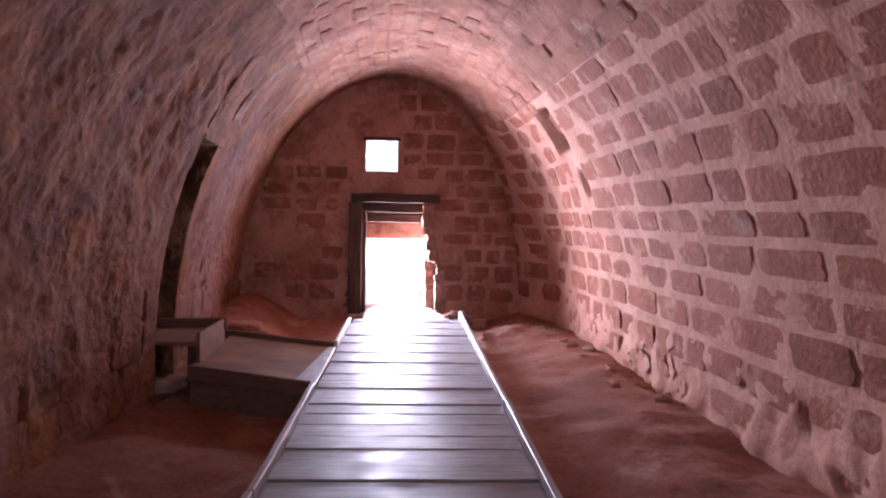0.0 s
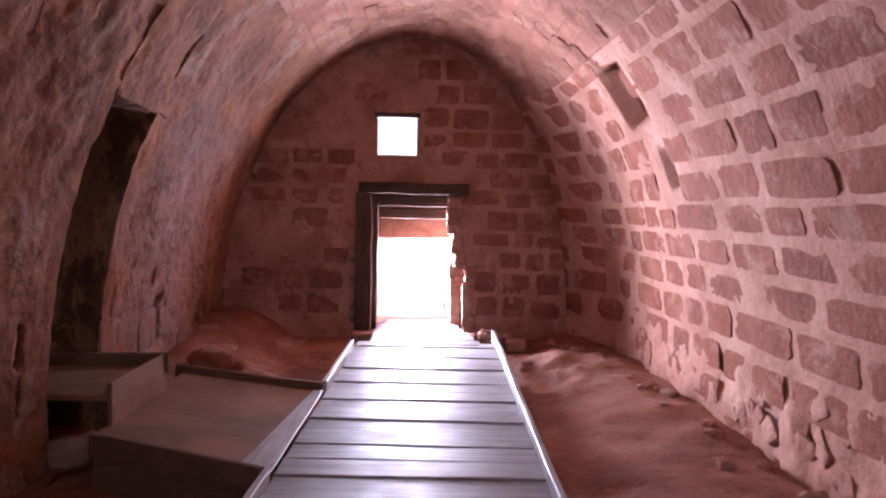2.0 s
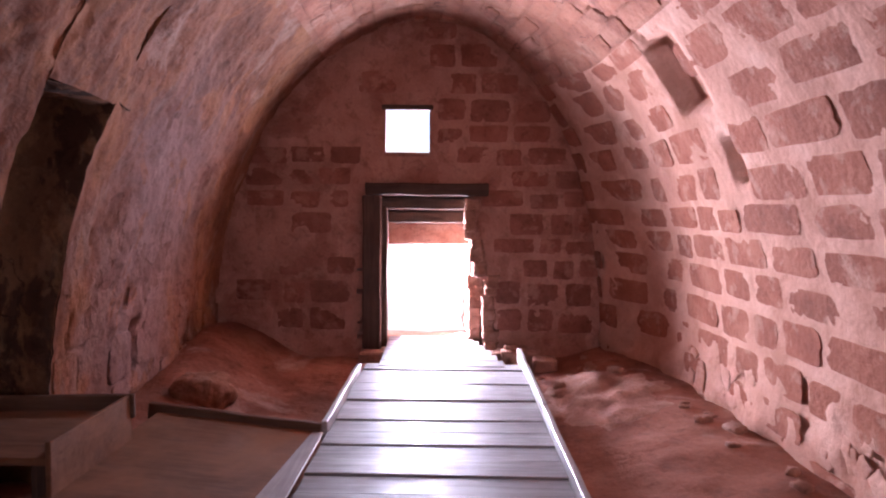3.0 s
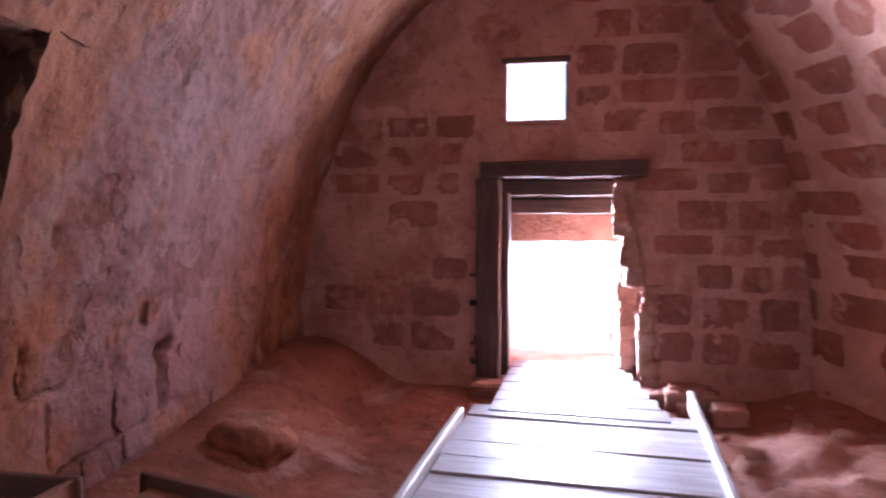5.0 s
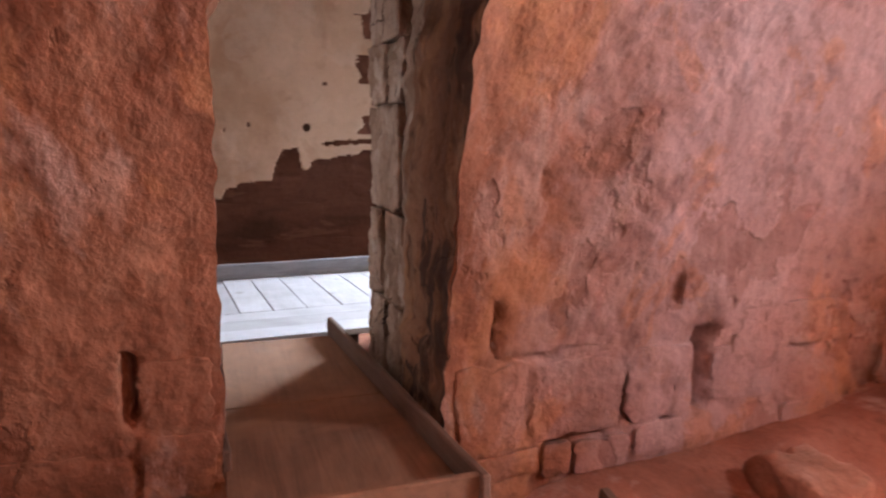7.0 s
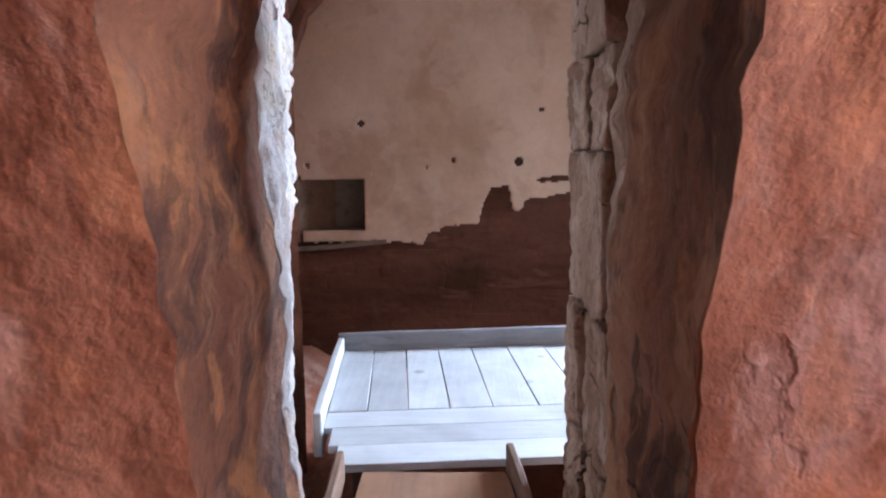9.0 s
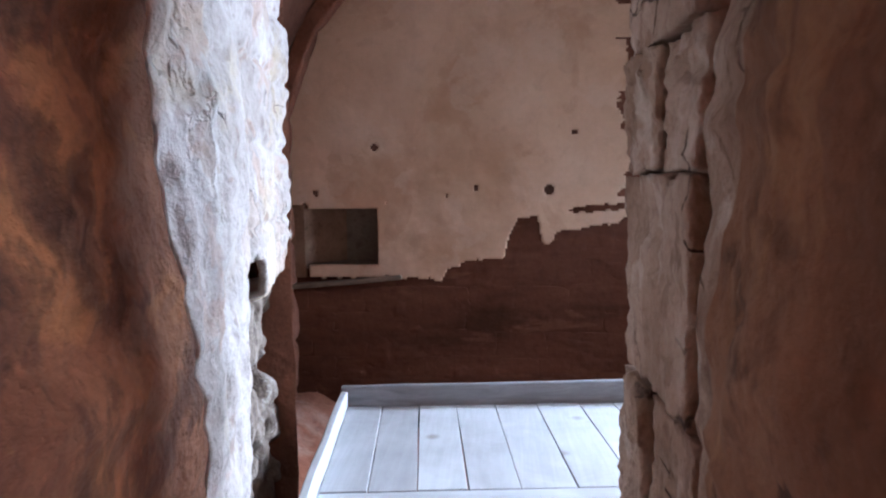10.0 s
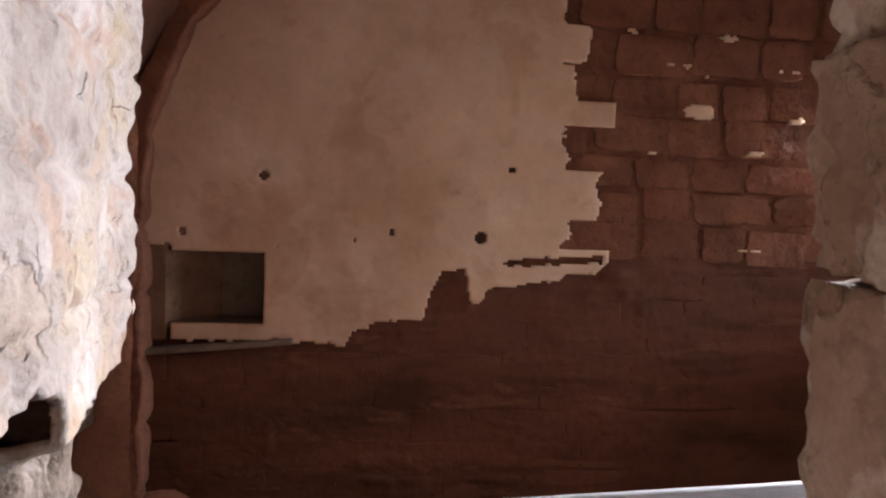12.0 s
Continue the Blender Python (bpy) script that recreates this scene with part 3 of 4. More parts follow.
# ---- floor and south end ----
def hall_floor(x, y):
    z = -0.31 + 0.20 * smooth01(0.9, 2.3, x) + 0.10 * smooth01(-1.2, -2.5, x) + 0.12 * smooth01(8.6, 10.4, y)
    z += smooth01(-1.6, -2.5, x) * (0.15 * smooth01(6.9, 7.7, y) + 0.15 * smooth01(7.8, 9.9, y))
    p = Vector((x, y, 0))
    z += 0.045 * noise.noise(p * 1.1) + 0.03 * noise.noise(p * 2.9) + 0.010 * noise.noise(p * 9)
    return Vector((x, y, min(z, -0.13) if -0.95 < x < 1.0 else z))


floor = grid_wall("floor", hall_floor, steps(-2.7, 2.7, 0.07), steps(HALL_S, 10.9, 0.07), None, EARTH)
tagged(floor, "uneven trodden red earth floor", "floor", kind="structure")
ground = grid_wall("ground", lambda x, y: Vector((x, y, -0.62 + 0.03 * noise.noise(Vector((x, y, 5)) * 0.4))), steps(-14, 14, 0.7) , steps(11.0, 60, 0.7), None, OUTSIDE)
tagged(ground, "pale sunlit dry ground outside the doorway", "ground", kind="structure")
far_ground = link_mesh("ground", [(-2000, -2000, -0.75), (2000, -2000, -0.75), (2000, 2000, -0.75), (-2000, 2000, -0.75)], [(0, 1, 2, 3)], OUTSIDE)
tagged(far_ground, "pale dry open ground", "ground", kind="structure")
block("floor_threshold", -0.95, 0.75, 10.3, OUT_N, -0.5, -0.07, RUBBLE, floor, "rubble threshold", 0.02, 0.03, 8)
# added slab, out of view: stops sun leaking in between the vaults
roof = tagged(block("roof", -9.2, 3.2, -4.8, 11.6, 4.75, 4.95, END_MORTAR, None, "", 0.01, 0), "added plain slab over the vaults that blocks stray sun", "roof", kind="structure")
wall_south = new("wall_south")
tagged(wall_south, "plain rough stone end wall", "wall", kind="structure")
for x0, x1, z0, z1 in ((-2.9, -0.55, -0.6, 4.5), (0.95, 2.9, -0.6, 4.5), (-0.55, 0.95, 3.1, 4.5), (-0.55, 0.95, -0.6, 1.3)):
    block("wall_panel", x0, x1, HALL_S - 0.5, HALL_S, z0, z1, END_MORTAR, wall_south, bevel=0.003, wobble=0)

# ---- board walkway through the hall ----
WALK_L, WALK_R = -0.76, 0.83
boardwalk = tagged(new("boardwalk"), "grey timber boardwalk with low edge rails on the earth floor", "walkway")
boardwalk.location = (0, 0, 0)
y, k = -3.3, 0
while y < 9.35:
    w = 0.262
    lift = random.uniform(-0.005, 0.004) - (0.007 if k % 2 else 0)
    board("plank", (WALK_R - WALK_L + random.uniform(-0.01, 0.01), w - random.choice((0.004, 0.010, 0.014)), 0.04), pose((WALK_L + WALK_R) / 2, y + w / 2, lift, random.uniform(-0.5, 0.5), random.uniform(-0.25, 0.25), random.uniform(-0.15, 0.15)),
          GREY_BOARD, boardwalk, bevel=0.006, wobble=0.004, seed=k, cuts=6)
    y, k = y + w, k + 1
for x, ranges in ((WALK_L - 0.022, ((-3.3, 0.9), (0.92, 3.2), (3.22, 5.5), (7.42, 9.2))), (WALK_R + 0.022, ((-3.3, 1.6), (1.62, 5.0), (5.02, 7.9), (7.92, 10.0)))):
    for a, b in ranges:
        rail("edge_rail", (x, a, 0.07 + random.uniform(-0.006, 0.004)), (x + random.uniform(-0.008, 0.008), b, 0.07), 0.045, 0.15, GREY_RAIL, boardwalk, "pale squared edge rail")
for x in (-0.6, 0.05, 0.68):
    rail("joist", (x, -3.3, -0.05), (x, 9.3, -0.05), 0.07, 0.14, OLD_BEAM, boardwalk, "dark bearer")
for k, yy in enumerate((9.52, 9.78, 10.04, 10.30, 10.56, 10.82)):
    board("end_plank", (1.28 - 0.05 * k, 0.25, 0.045), pose(0.02 - 0.03 * k, yy, 0.006, 0, 0, random.uniform(-0.6, 0.6)), GREY_BOARD, boardwalk, bevel=0.006, wobble=0.004, seed=40 + k, cuts=6)

# ---- side ramp from the walkway to the passage ----
side_ramp = tagged(new("side_ramp"), "dusty brown board ramp with low rails, joining the boardwalk", "ramp")


def ramp_quad(name, corners, thick, material, parent, label=""):
    bm = bmesh.new()
    top = [bm.verts.new(c) for c in corners]
    low = [bm.verts.new((c[0], c[1], c[2] - thick)) for c in corners]
    bm.faces.new(top)
    bm.faces.new(low[::-1])
    for k in range(4):
        n = (k + 1) % 4
        bm.faces.new((top[k], low[k], low[n], top[n]))
    bmesh.ops.recalc_face_normals(bm, faces=bm.faces[:])
    bmesh.ops.bevel(bm, geom=bm.edges[:], offset=0.005, segments=1, affect="EDGES")
    return part(name, bm, material, parent, label)


ramp_quad("ramp_board", [(-0.80, 5.54, 0.0), (-1.95, 5.90, 0.12), (-1.98, 7.42, 0.122), (-0.80, 7.39, 0.0)], 0.035, DUSTY_PANEL, side_ramp)
ramp_quad("edge_strip", [(-0.775, 5.56, 0.012), (-0.99, 5.62, 0.022), (-0.86, 7.36, 0.014), (-0.775, 7.36, 0.012)], 0.012, GREY_RAIL, side_ramp, "pale worn strip along the boardwalk")
rail("edge_rail", (-0.80, 7.41, 0.06), (-2.05, 7.46, 0.18), 0.045, 0.12, DUSTY_RAIL, side_ramp, "pale dusty rail")
rail("edge_rail", (-0.80, 5.52, 0.07), (-1.95, 5.86, 0.13), 0.045, 0.14, DUSTY_RAIL, side_ramp, "pale dusty rail")
rail("skirt_board", (-0.82, 5.545, -0.02), (-1.93, 5.875, 0.04), 0.03, 0.34, DUSTY_RAIL, side_ramp, "dark skirt board down to the floor")

# ---- raised deck through the passage ----
DECK = 0.31
deck = tagged(new("passage_deck"), "raised dusty board deck running through the passage", "walkway")
for k, (a, b) in enumerate(((-1.90, -2.95), (-2.955, -3.99))):
    yf = lambda x: 6.86 + (x + 1.90) * 0.085
    ramp_quad("deck_board", [(a, 6.03, DECK), (b, 6.03, DECK), (b, yf(b), DECK), (a, yf(a), DECK)], 0.04, DUSTY_PANEL, deck)
rail("edge_rail", (-1.88, 6.88, DECK + 0.095), (-4.10, 6.70, DECK + 0.09), 0.036, 0.15, DUSTY_RAIL, deck, "dusty brown edge rail")
rail("edge_rail", (-2.35, 6.035, DECK + 0.08), (-4.01, 5.93, DECK + 0.09), 0.036, 0.14, DUSTY_RAIL, deck, "dusty brown edge rail")
block("riser_board", -1.93, -1.90, 6.02, 6.88, 0.02, DECK + 0.09, DUSTY_PANEL, deck, "pale dusty riser board", 0.005, 0.003)
for x in (-1.99, -2.9, -3.7):
    for yy in (6.1, 6.62):
        block("deck_post", x - 0.04, x + 0.04, yy - 0.04, yy + 0.04, -0.4, DECK - 0.042, OLD_POST, deck, "dark post under the deck", 0.005, 0.003)

# ---- passage through the thick wall ----
ROOM_E, SPUR = -3.94, -5.42


def near_jamb_y(x, z):
    near, _ = passage_edges(z)
    line = 6.03 - 0.05 * smooth01(-2.2, -3.0, x) - 0.09 * smooth01(-3.06, -3.30, x) - 0.27 * smooth01(-3.3, -4.3, x) - 0.20 * smooth01(-4.2, -5.4, x)
    return line + (near - 6.03) * smooth01(-3.2, -2.3, x)


def in_jamb_hole(x, z):
    reach = 1 - ((x + 4.28) / 0.22) ** 2
    return reach > 0 and 1.22 < z < 1.26 + 0.17 * math.sqrt(reach)


def near_jamb(x, z):
    p = Vector((x, near_jamb_y(x, z), z))
    joint = 0.022 * (1 - smooth01(0.0, 0.035, abs(((z + 0.04 * noise.noise(Vector((x * 4, 0, z)))) % 0.34) - 0.17))) * smooth01(-3.6, -3.9, x)
    edge = 0.06 * noise.noise(Vector((z * 5, 3, 0))) + 0.03 * noise.noise(Vector((z * 14, 3, 0)))
    lost = smooth01(-4.08, -4.14, x + edge) * smooth01(1.25, 1.19, z + 0.03 * noise.noise(Vector((x * 7, 1, 0))))
    hollow = lost * (0.09 + 0.13 * smooth01(-0.1, 0.3, noise.noise(Vector((x * 4, z * 4.5, 9)))))
    return p + Vector((0, smooth01(-2.2, -2.5, x) * rough(p, 0.035, 0.016, 6.0) - joint - hollow, 0))


def hall_face_x(y, z):
    x = arc_point(arc_at(min(max(z, -0.3), 3.3), True))[0]
    return x + lean(x, y)


face_x = {(y, round(z, 3)): hall_face_x(y, z) for y in (6, 6.91) for z in steps(-0.4, 3.0, 0.034)}


def jamb_place(fn, end, y):
    def place(k, z):
        x0 = face_x[y, round(z, 3)]
        return fn(x0 + (end - x0) * k, z)
    return place


jamb_zs = steps(-0.4, 3.0, 0.034)
wall_passage = tagged(new("wall_passage"), "thick rough stone passage wall between hall and side room", "wall", kind="structure")
grid_wall("near_jamb", jamb_place(near_jamb, SPUR, 6), steps(0, 0.24, 0.012), jamb_zs, None, PASSAGE_PLASTER, wall_passage, label="red plastered reveal")
def pale_keep(k, z):
    x = hall_face_x(6, z) * (1 - k) + SPUR * k
    return not in_jamb_hole(x, z) and not in_jamb_foot(x, z)


def in_jamb_foot(x, z):
    return x + 0.05 * noise.noise(Vector((z * 5, 3, 0))) < -4.15 and z < 1.18


def foot_keep(k, z):
    return in_jamb_foot(hall_face_x(6, z) * (1 - k) + SPUR * k, z)


grid_wall("near_jamb", lambda k, z: near_jamb(hall_face_x(6, z) * (1 - k) + SPUR * k, z), steps(0.24, 1.0, 0.005), steps(-0.4, 3.0, 0.017), pale_keep, JAMB_PALE, wall_passage, 0.03, "pale stone reveal")
grid_wall("broken_foot", lambda k, z: near_jamb(hall_face_x(6, z) * (1 - k) + SPUR * k, z), steps(0.24, 1.0, 0.005), steps(-0.4, 3.0, 0.017), foot_keep, JAMB_FOOT, wall_passage, label="broken grey masonry below a hole")
block("hole_lining", -4.95, -3.9, 5.05, 5.25, 1.0, 1.7, LEFT_STONE, wall_passage, "dark back of the hole", 0.01, 0.01)
grid_wall("spur_end", lambda y, z: Vector((SPUR + 0.01 - rough((0, y, z), 0.05, 0.01), y, z)), steps(4.5, 5.43, 0.05), jamb_zs, None, DARK_BRICK, wall_passage, label="shaded end of the spur wall")


def far_jamb(x, z):
    _, far = passage_edges(z)
    p = Vector((x, far, z))
    core = 0.07 * smooth01(-3.25, -3.32, x)
    coat = 0.04 * smooth01(-0.05, 0.05, noise.noise(Vector((x * 2.0, 1, z * 1.5))) + (-2.95 - x) * 1.2)
    return p + Vector((0, smooth01(-2.2, -2.5, x) * rough(p, 0.03, 0.012, 11.0) + core + coat, 0))


def lump_block(name, x0, x1, y0, y1, z0, z1, material, parent, seed, amount=0.042):
    """A big weathered block: finely cut box, worn at the edges and pitted."""
    bm = bmesh.new()
    size = Vector((x1 - x0, y1 - y0, z1 - z0))
    centre = Vector(((x0 + x1) / 2, (y0 + y1) / 2, (z0 + z1) / 2))
    bmesh.ops.create_cube(bm, size=1.0)
    bmesh.ops.subdivide_edges(bm, edges=bm.edges[:], cuts=21 if size.length > 0.45 else 5, use_grid_fill=True)
    for v in bm.verts:
        c = v.co * 2
        edge = sum(1 for a in c if abs(a) > 0.8)
        worn = 1 - 0.010 * max(0, edge - 1)
        p = Vector((v.co.x * size.x, v.co.y * size.y, v.co.z * size.z)) * worn
        q = p + Vector((seed * 2.3, seed, seed * 1.1))
        push = amount * (0.55 * noise.noise(q * 3.5) + 0.5 * noise.noise(q * 9) + 0.42 * noise.noise(q * 21) + 0.25 * noise.noise(q * 46))
        v.co = centre + p + p.normalized() * push
    for f in bm.faces:
        f.smooth = True
    return part(name, bm, material, parent)


for n, (z0, z1) in enumerate(((-0.3, 0.12), (0.125, 0.62), (0.63, 1.13), (1.145, 1.72), (1.735, 2.05), (2.06, 2.55), (2.56, 3.0))):
    cut = -3.62 + 0.05 * math.sin(n * 2.1)
    if n in (1, 2, 4):
        lump_block("quoin_stone", cut + 0.012, -3.26, 6.945, 7.3, z0, z1, JAMB, wall_passage, n + 1)
        lump_block("quoin_stone", ROOM_E - 0.01, cut - 0.012, 6.93, 7.3, z0, z1, JAMB, wall_passage, n + 11)
    else:
        lump_block("quoin_stone", ROOM_E - 0.01, -3.26 - 0.04 * (n % 2), 6.935, 7.3, z0, z1, JAMB, wall_passage, n + 21)


grid_wall("far_jamb", jamb_place(far_jamb, ROOM_E, 6.91), steps(0, 0.52, 0.0175), jamb_zs, None, BROWN_COAT, wall_passage, label="brown clay coated reveal")
grid_wall("far_jamb", jamb_place(far_jamb, ROOM_E, 6.91), steps(0.52, 1.0, 0.0175), jamb_zs, None, JAMB, wall_passage, label="weathered tan stone quoins")
grid_wall("passage_head", lambda x, y: Vector((min(x, hall_face_x(y, 2.28) - 0.012), y, 2.24 + 0.41 * smooth01(-2.3, -3.6, x) + rough((x, y, 2), 0.05, 0.01))), steps(-1.95, ROOM_E - 0.02, 0.05), steps(5.4, 7.2, 0.05), None, BROWN_COAT, wall_passage, label="rough passage ceiling")
grid_wall("passage_floor", lambda x, y: Vector((x, y, -0.2 + rough((x, y, 0), 0.06, 0.01))), steps(-2.2, ROOM_E - 0.1, 0.07), steps(5.7, 7.2, 0.07), None, EARTH, wall_passage, label="earth under the deck")

# ---- side room ----
ROOM_W, ROOM_S, ROOM_N = -7.79, 4.60, 10.6
V_C, V_A, V_Z, V_B = 7.65, 3.06, 1.88, 2.66


def in_room(y, z):
    return z < V_Z or ((y - V_C) / V_A) ** 2 + ((z - V_Z) / V_B) ** 2 < 1.01


NICHE = (4.86, 5.52, 0.985, 1.49)
HOLES = ((7.04, 1.64, 0.045), (5.50, 2.03, 0.033), (7.25, 2.14, 0.026), (6.40, 1.66, 0.022), (4.96, 1.63, 0.03), (6.14, 1.60, 0.012), (5.6, 1.53, 0.012))


def room_hole(y, z, grow=0.0):
    if NICHE[0] - grow < y < NICHE[1] + grow and NICHE[2] - grow < z < NICHE[3] + grow:
        return True
    return any((y - a) ** 2 + (z - b) ** 2 < (r + grow) ** 2 for a, b, r in HOLES)


def plaster_edge(y):
    """Height under which the plaster of the far wall has fallen off."""
    ys = (5.7, 6.09, 6.14, 6.19, 6.31, 6.64, 6.69, 6.76, 6.94, 6.98, 7.06, 7.10, 7.30, 7.66, 7.90, 8.05)
    zs = (0.87, 0.85, 0.94, 0.95, 1.02, 1.05, 1.24, 1.40, 1.42, 1.17, 1.17, 1.27, 1.30, 1.36, 1.40, 1.54)
    return float(np.interp(y, ys, zs)) + 0.03 * noise.noise(Vector((y * 9, 0, 0))) + 0.018 * noise.noise(Vector((y * 26, 0, 0)))


def plaster_right(z):
    """Where the plaster ends against bare stone, stepping from course to course."""
    y = 7.62
    for z0, z1, at in ((1.40, 1.58, 8.02), (1.58, 1.79, 7.68), (1.79, 2.15, 7.90), (2.15, 2.47, 7.63), (2.49, 2.66, 8.10), (2.66, 2.92, 7.71), (2.93, 3.20, 7.78), (3.20, 3.45, 7.61), (3.45, 3.75, 7.85)):
        if z0 <= z < z1:
            y = at
    return y + 0.03 * noise.noise(Vector((0, 0, z * 9)))


def plaster_keep(y, z):
    ragged = 0.06 * noise.noise(Vector((y * 5, 8, z * 6))) + 0.025 * noise.noise(Vector((y * 19, 8, z * 19)))
    if room_hole(y, z) or not in_room(y, z) or z < plaster_edge(y) or y > plaster_right(z) + ragged:
        return False
    if 7.19 < y < 7.96 and abs(z - 1.46 - 0.07 * (y - 7.19) - 0.02 * noise.noise(Vector((y * 14, 5, 0)))) < 0.028 * smooth01(7.19, 7.3, y) + 0.012 * noise.noise(Vector((y * 11, 2, 0))):
        return False
    return not (y < NICHE[0] + 0.03 and z < 1.53 + 0.03 * noise.noise(Vector((y * 9, 1, 0))))


def mortar_keep(y, z):
    if not in_room(y, z) or y < plaster_right(z) or z < 1.6:
        return False
    joint = min(abs((z - 1.56) % 0.27), 0.27 - abs((z - 1.56) % 0.27))
    blob = noise.noise(Vector((y * 2.6, 4, z * 5.2))) + 0.5 * noise.noise(Vector((y * 8, 4, z * 13)))
    return joint < 0.06 and blob > 0.62


# hole cut out of view in the west wall for the added lamp
def in_added_opening(y, z):
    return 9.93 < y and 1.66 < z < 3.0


wall_west = grid_wall("wall_west", lambda y, z: Vector((ROOM_W - 0.02 + rough((0, y, z), 0.03, 0.01, 2.0), y, z)), breaks(ROOM_S - 0.1, ROOM_N, 0.03, NICHE[0], NICHE[1]), breaks(-0.6, 4.6, 0.03, NICHE[2], NICHE[3]), lambda y, z: not room_hole(y, z) and not in_added_opening(y, z), DARK_BRICK)
tagged(wall_west, "dark masonry wall with a large coat of cream plaster", "wall", kind="structure")
grid_wall("plaster", lambda y, z: Vector((ROOM_W + 0.035 + rough((0, y, z), 0.02, 0.002, 2.0), y, z)), breaks(ROOM_S - 0.05, 8.0, 0.018, NICHE[0], NICHE[1]), breaks(0.8, 4.5, 0.018, NICHE[2], NICHE[3]), plaster_keep, CREAM, wall_west, 0.035, "cream plaster with a broken lower edge")
grid_wall("mortar_smear", lambda y, z: Vector((ROOM_W + 0.03 + rough((0, y, z), 0.02, 0.004, 2.0), y, z)), steps(7.5, 9.6, 0.018), steps(1.6, 4.2, 0.018), mortar_keep, CREAM, wall_west, 0.03, "cream mortar left between stones")
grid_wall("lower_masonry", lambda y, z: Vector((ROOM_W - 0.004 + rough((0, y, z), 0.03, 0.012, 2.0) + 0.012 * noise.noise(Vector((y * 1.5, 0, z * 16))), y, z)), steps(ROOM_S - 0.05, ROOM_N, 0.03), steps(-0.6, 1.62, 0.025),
          lambda y, z: not room_hole(y, z) and z < plaster_edge(min(y, 8.0)) + 0.06, DARK_MASONRY, wall_west, label="dark rough courses")
# backing seen through the holes, coloured dark for their shade
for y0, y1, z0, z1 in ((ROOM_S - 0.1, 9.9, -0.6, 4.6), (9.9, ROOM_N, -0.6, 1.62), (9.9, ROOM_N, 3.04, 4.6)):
    block("wall_backing", ROOM_W - 0.9, ROOM_W - 0.86, y0, y1, z0, z1, HOLE_SHADE, wall_west, bevel=0.002, wobble=0)
block("niche_back", ROOM_W - 0.56, ROOM_W - 0.36, NICHE[0] - 0.05, NICHE[1] + 0.05, NICHE[2] - 0.05, NICHE[3] + 0.05, GREY_NICHE, wall_west, bevel=0.002, wobble=0)
for x0, y0, y1, z0, z1, mt in ((ROOM_W - 0.36, NICHE[0] - 0.05, NICHE[0], NICHE[2] - 0.05, NICHE[3] + 0.05, TAN_REVEAL), (ROOM_W - 0.36, NICHE[1], NICHE[1] + 0.05, NICHE[2] - 0.05, NICHE[3] + 0.05, BROWN_COAT),
                           (ROOM_W - 0.36, NICHE[0], NICHE[1], NICHE[2] - 0.05, NICHE[2], GREY_NICHE), (ROOM_W - 0.36, NICHE[0], NICHE[1], NICHE[3], NICHE[3] + 0.05, GREY_NICHE)):
    block("niche_lining", x0, ROOM_W - 0.02, y0, y1, z0, z1, mt, wall_west, bevel=0.004, wobble=0.004)
block("tan_patch", ROOM_W - 0.1, ROOM_W + 0.022, ROOM_S + 0.02, NICHE[0] + 0.002, 0.86, 1.56, TAN_REVEAL, wall_west, "tan worn plaster beside the niche", 0.01, 0.012)
splay = bmesh.new()
for zz in (NICHE[2] + 0.002, NICHE[3] - 0.002):
    for px, py in ((ROOM_W + 0.012, NICHE[0] + 0.004), (ROOM_W - 0.355, NICHE[0] + 0.30), (ROOM_W - 0.355, NICHE[0] + 0.004)):
        splay.verts.new((px, py, zz))
splay.verts.ensure_lookup_table()
for face in ((0, 1, 2), (5, 4, 3), (0, 3, 4, 1), (1, 4, 5, 2), (2, 5, 3, 0)):
    splay.faces.new([splay.verts[k] for k in face])
bmesh.ops.recalc_face_normals(splay, faces=splay.faces[:])
part("niche_splay", splay, TAN_REVEAL, wall_west, "tan splayed side of the niche")
ledge = tagged(rail("wall_ledge", (ROOM_W + 0.05, ROOM_S, 0.80), (ROOM_W + 0.05, 5.73, 0.895), 0.11, 0.04, GREY_NICHE), "thin grey stone ledge projecting from the wall", "ledge", kind="structure")

room_stones = []
for cy, cz, w, h in stone_rows(7.5, ROOM_N, 1.50, 4.3, 0.285, (0.32, 0.66), 0.022, lambda y, z: not in_room(y, z) or y < plaster_right(z) - 0.02 or (y > 9.6 and 1.5 < z < 3.2), seed=5):
    m = Matrix(((0, 0, 1, ROOM_W), (1, 0, 0, cy), (0, 1, 0, cz), (0, 0, 0, 1)))
    room_stones.append((m @ pose(0, 0, 0, 0, 0, random.uniform(-2, 2)), w, h, 0.014))
low_stones = []
for cy, cz, w, h in stone_rows(ROOM_S, ROOM_N, -0.3, 1.5, 0.21, (0.3, 0.75), 0.002, lambda y, z: z > plaster_edge(min(y, 8.0)) - 0.12, seed=6):
    m = Matrix(((0, 0, 1, ROOM_W), (1, 0, 0, cy), (0, 1, 0, cz), (0, 0, 0, 1)))
    low_stones.append((m @ pose(0, 0, 0, 0, 0, random.uniform(-1, 1)), w * 1.03, h * 1.06, 0.004))


def vault_curve(k):
    a = math.pi * k
    return V_C - V_A * math.cos(a), V_Z + V_B * math.sin(a)


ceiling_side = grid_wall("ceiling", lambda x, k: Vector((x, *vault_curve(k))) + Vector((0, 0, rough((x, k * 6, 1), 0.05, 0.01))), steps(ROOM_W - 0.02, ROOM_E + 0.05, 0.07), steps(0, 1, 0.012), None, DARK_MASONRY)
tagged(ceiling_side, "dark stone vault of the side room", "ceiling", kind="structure")
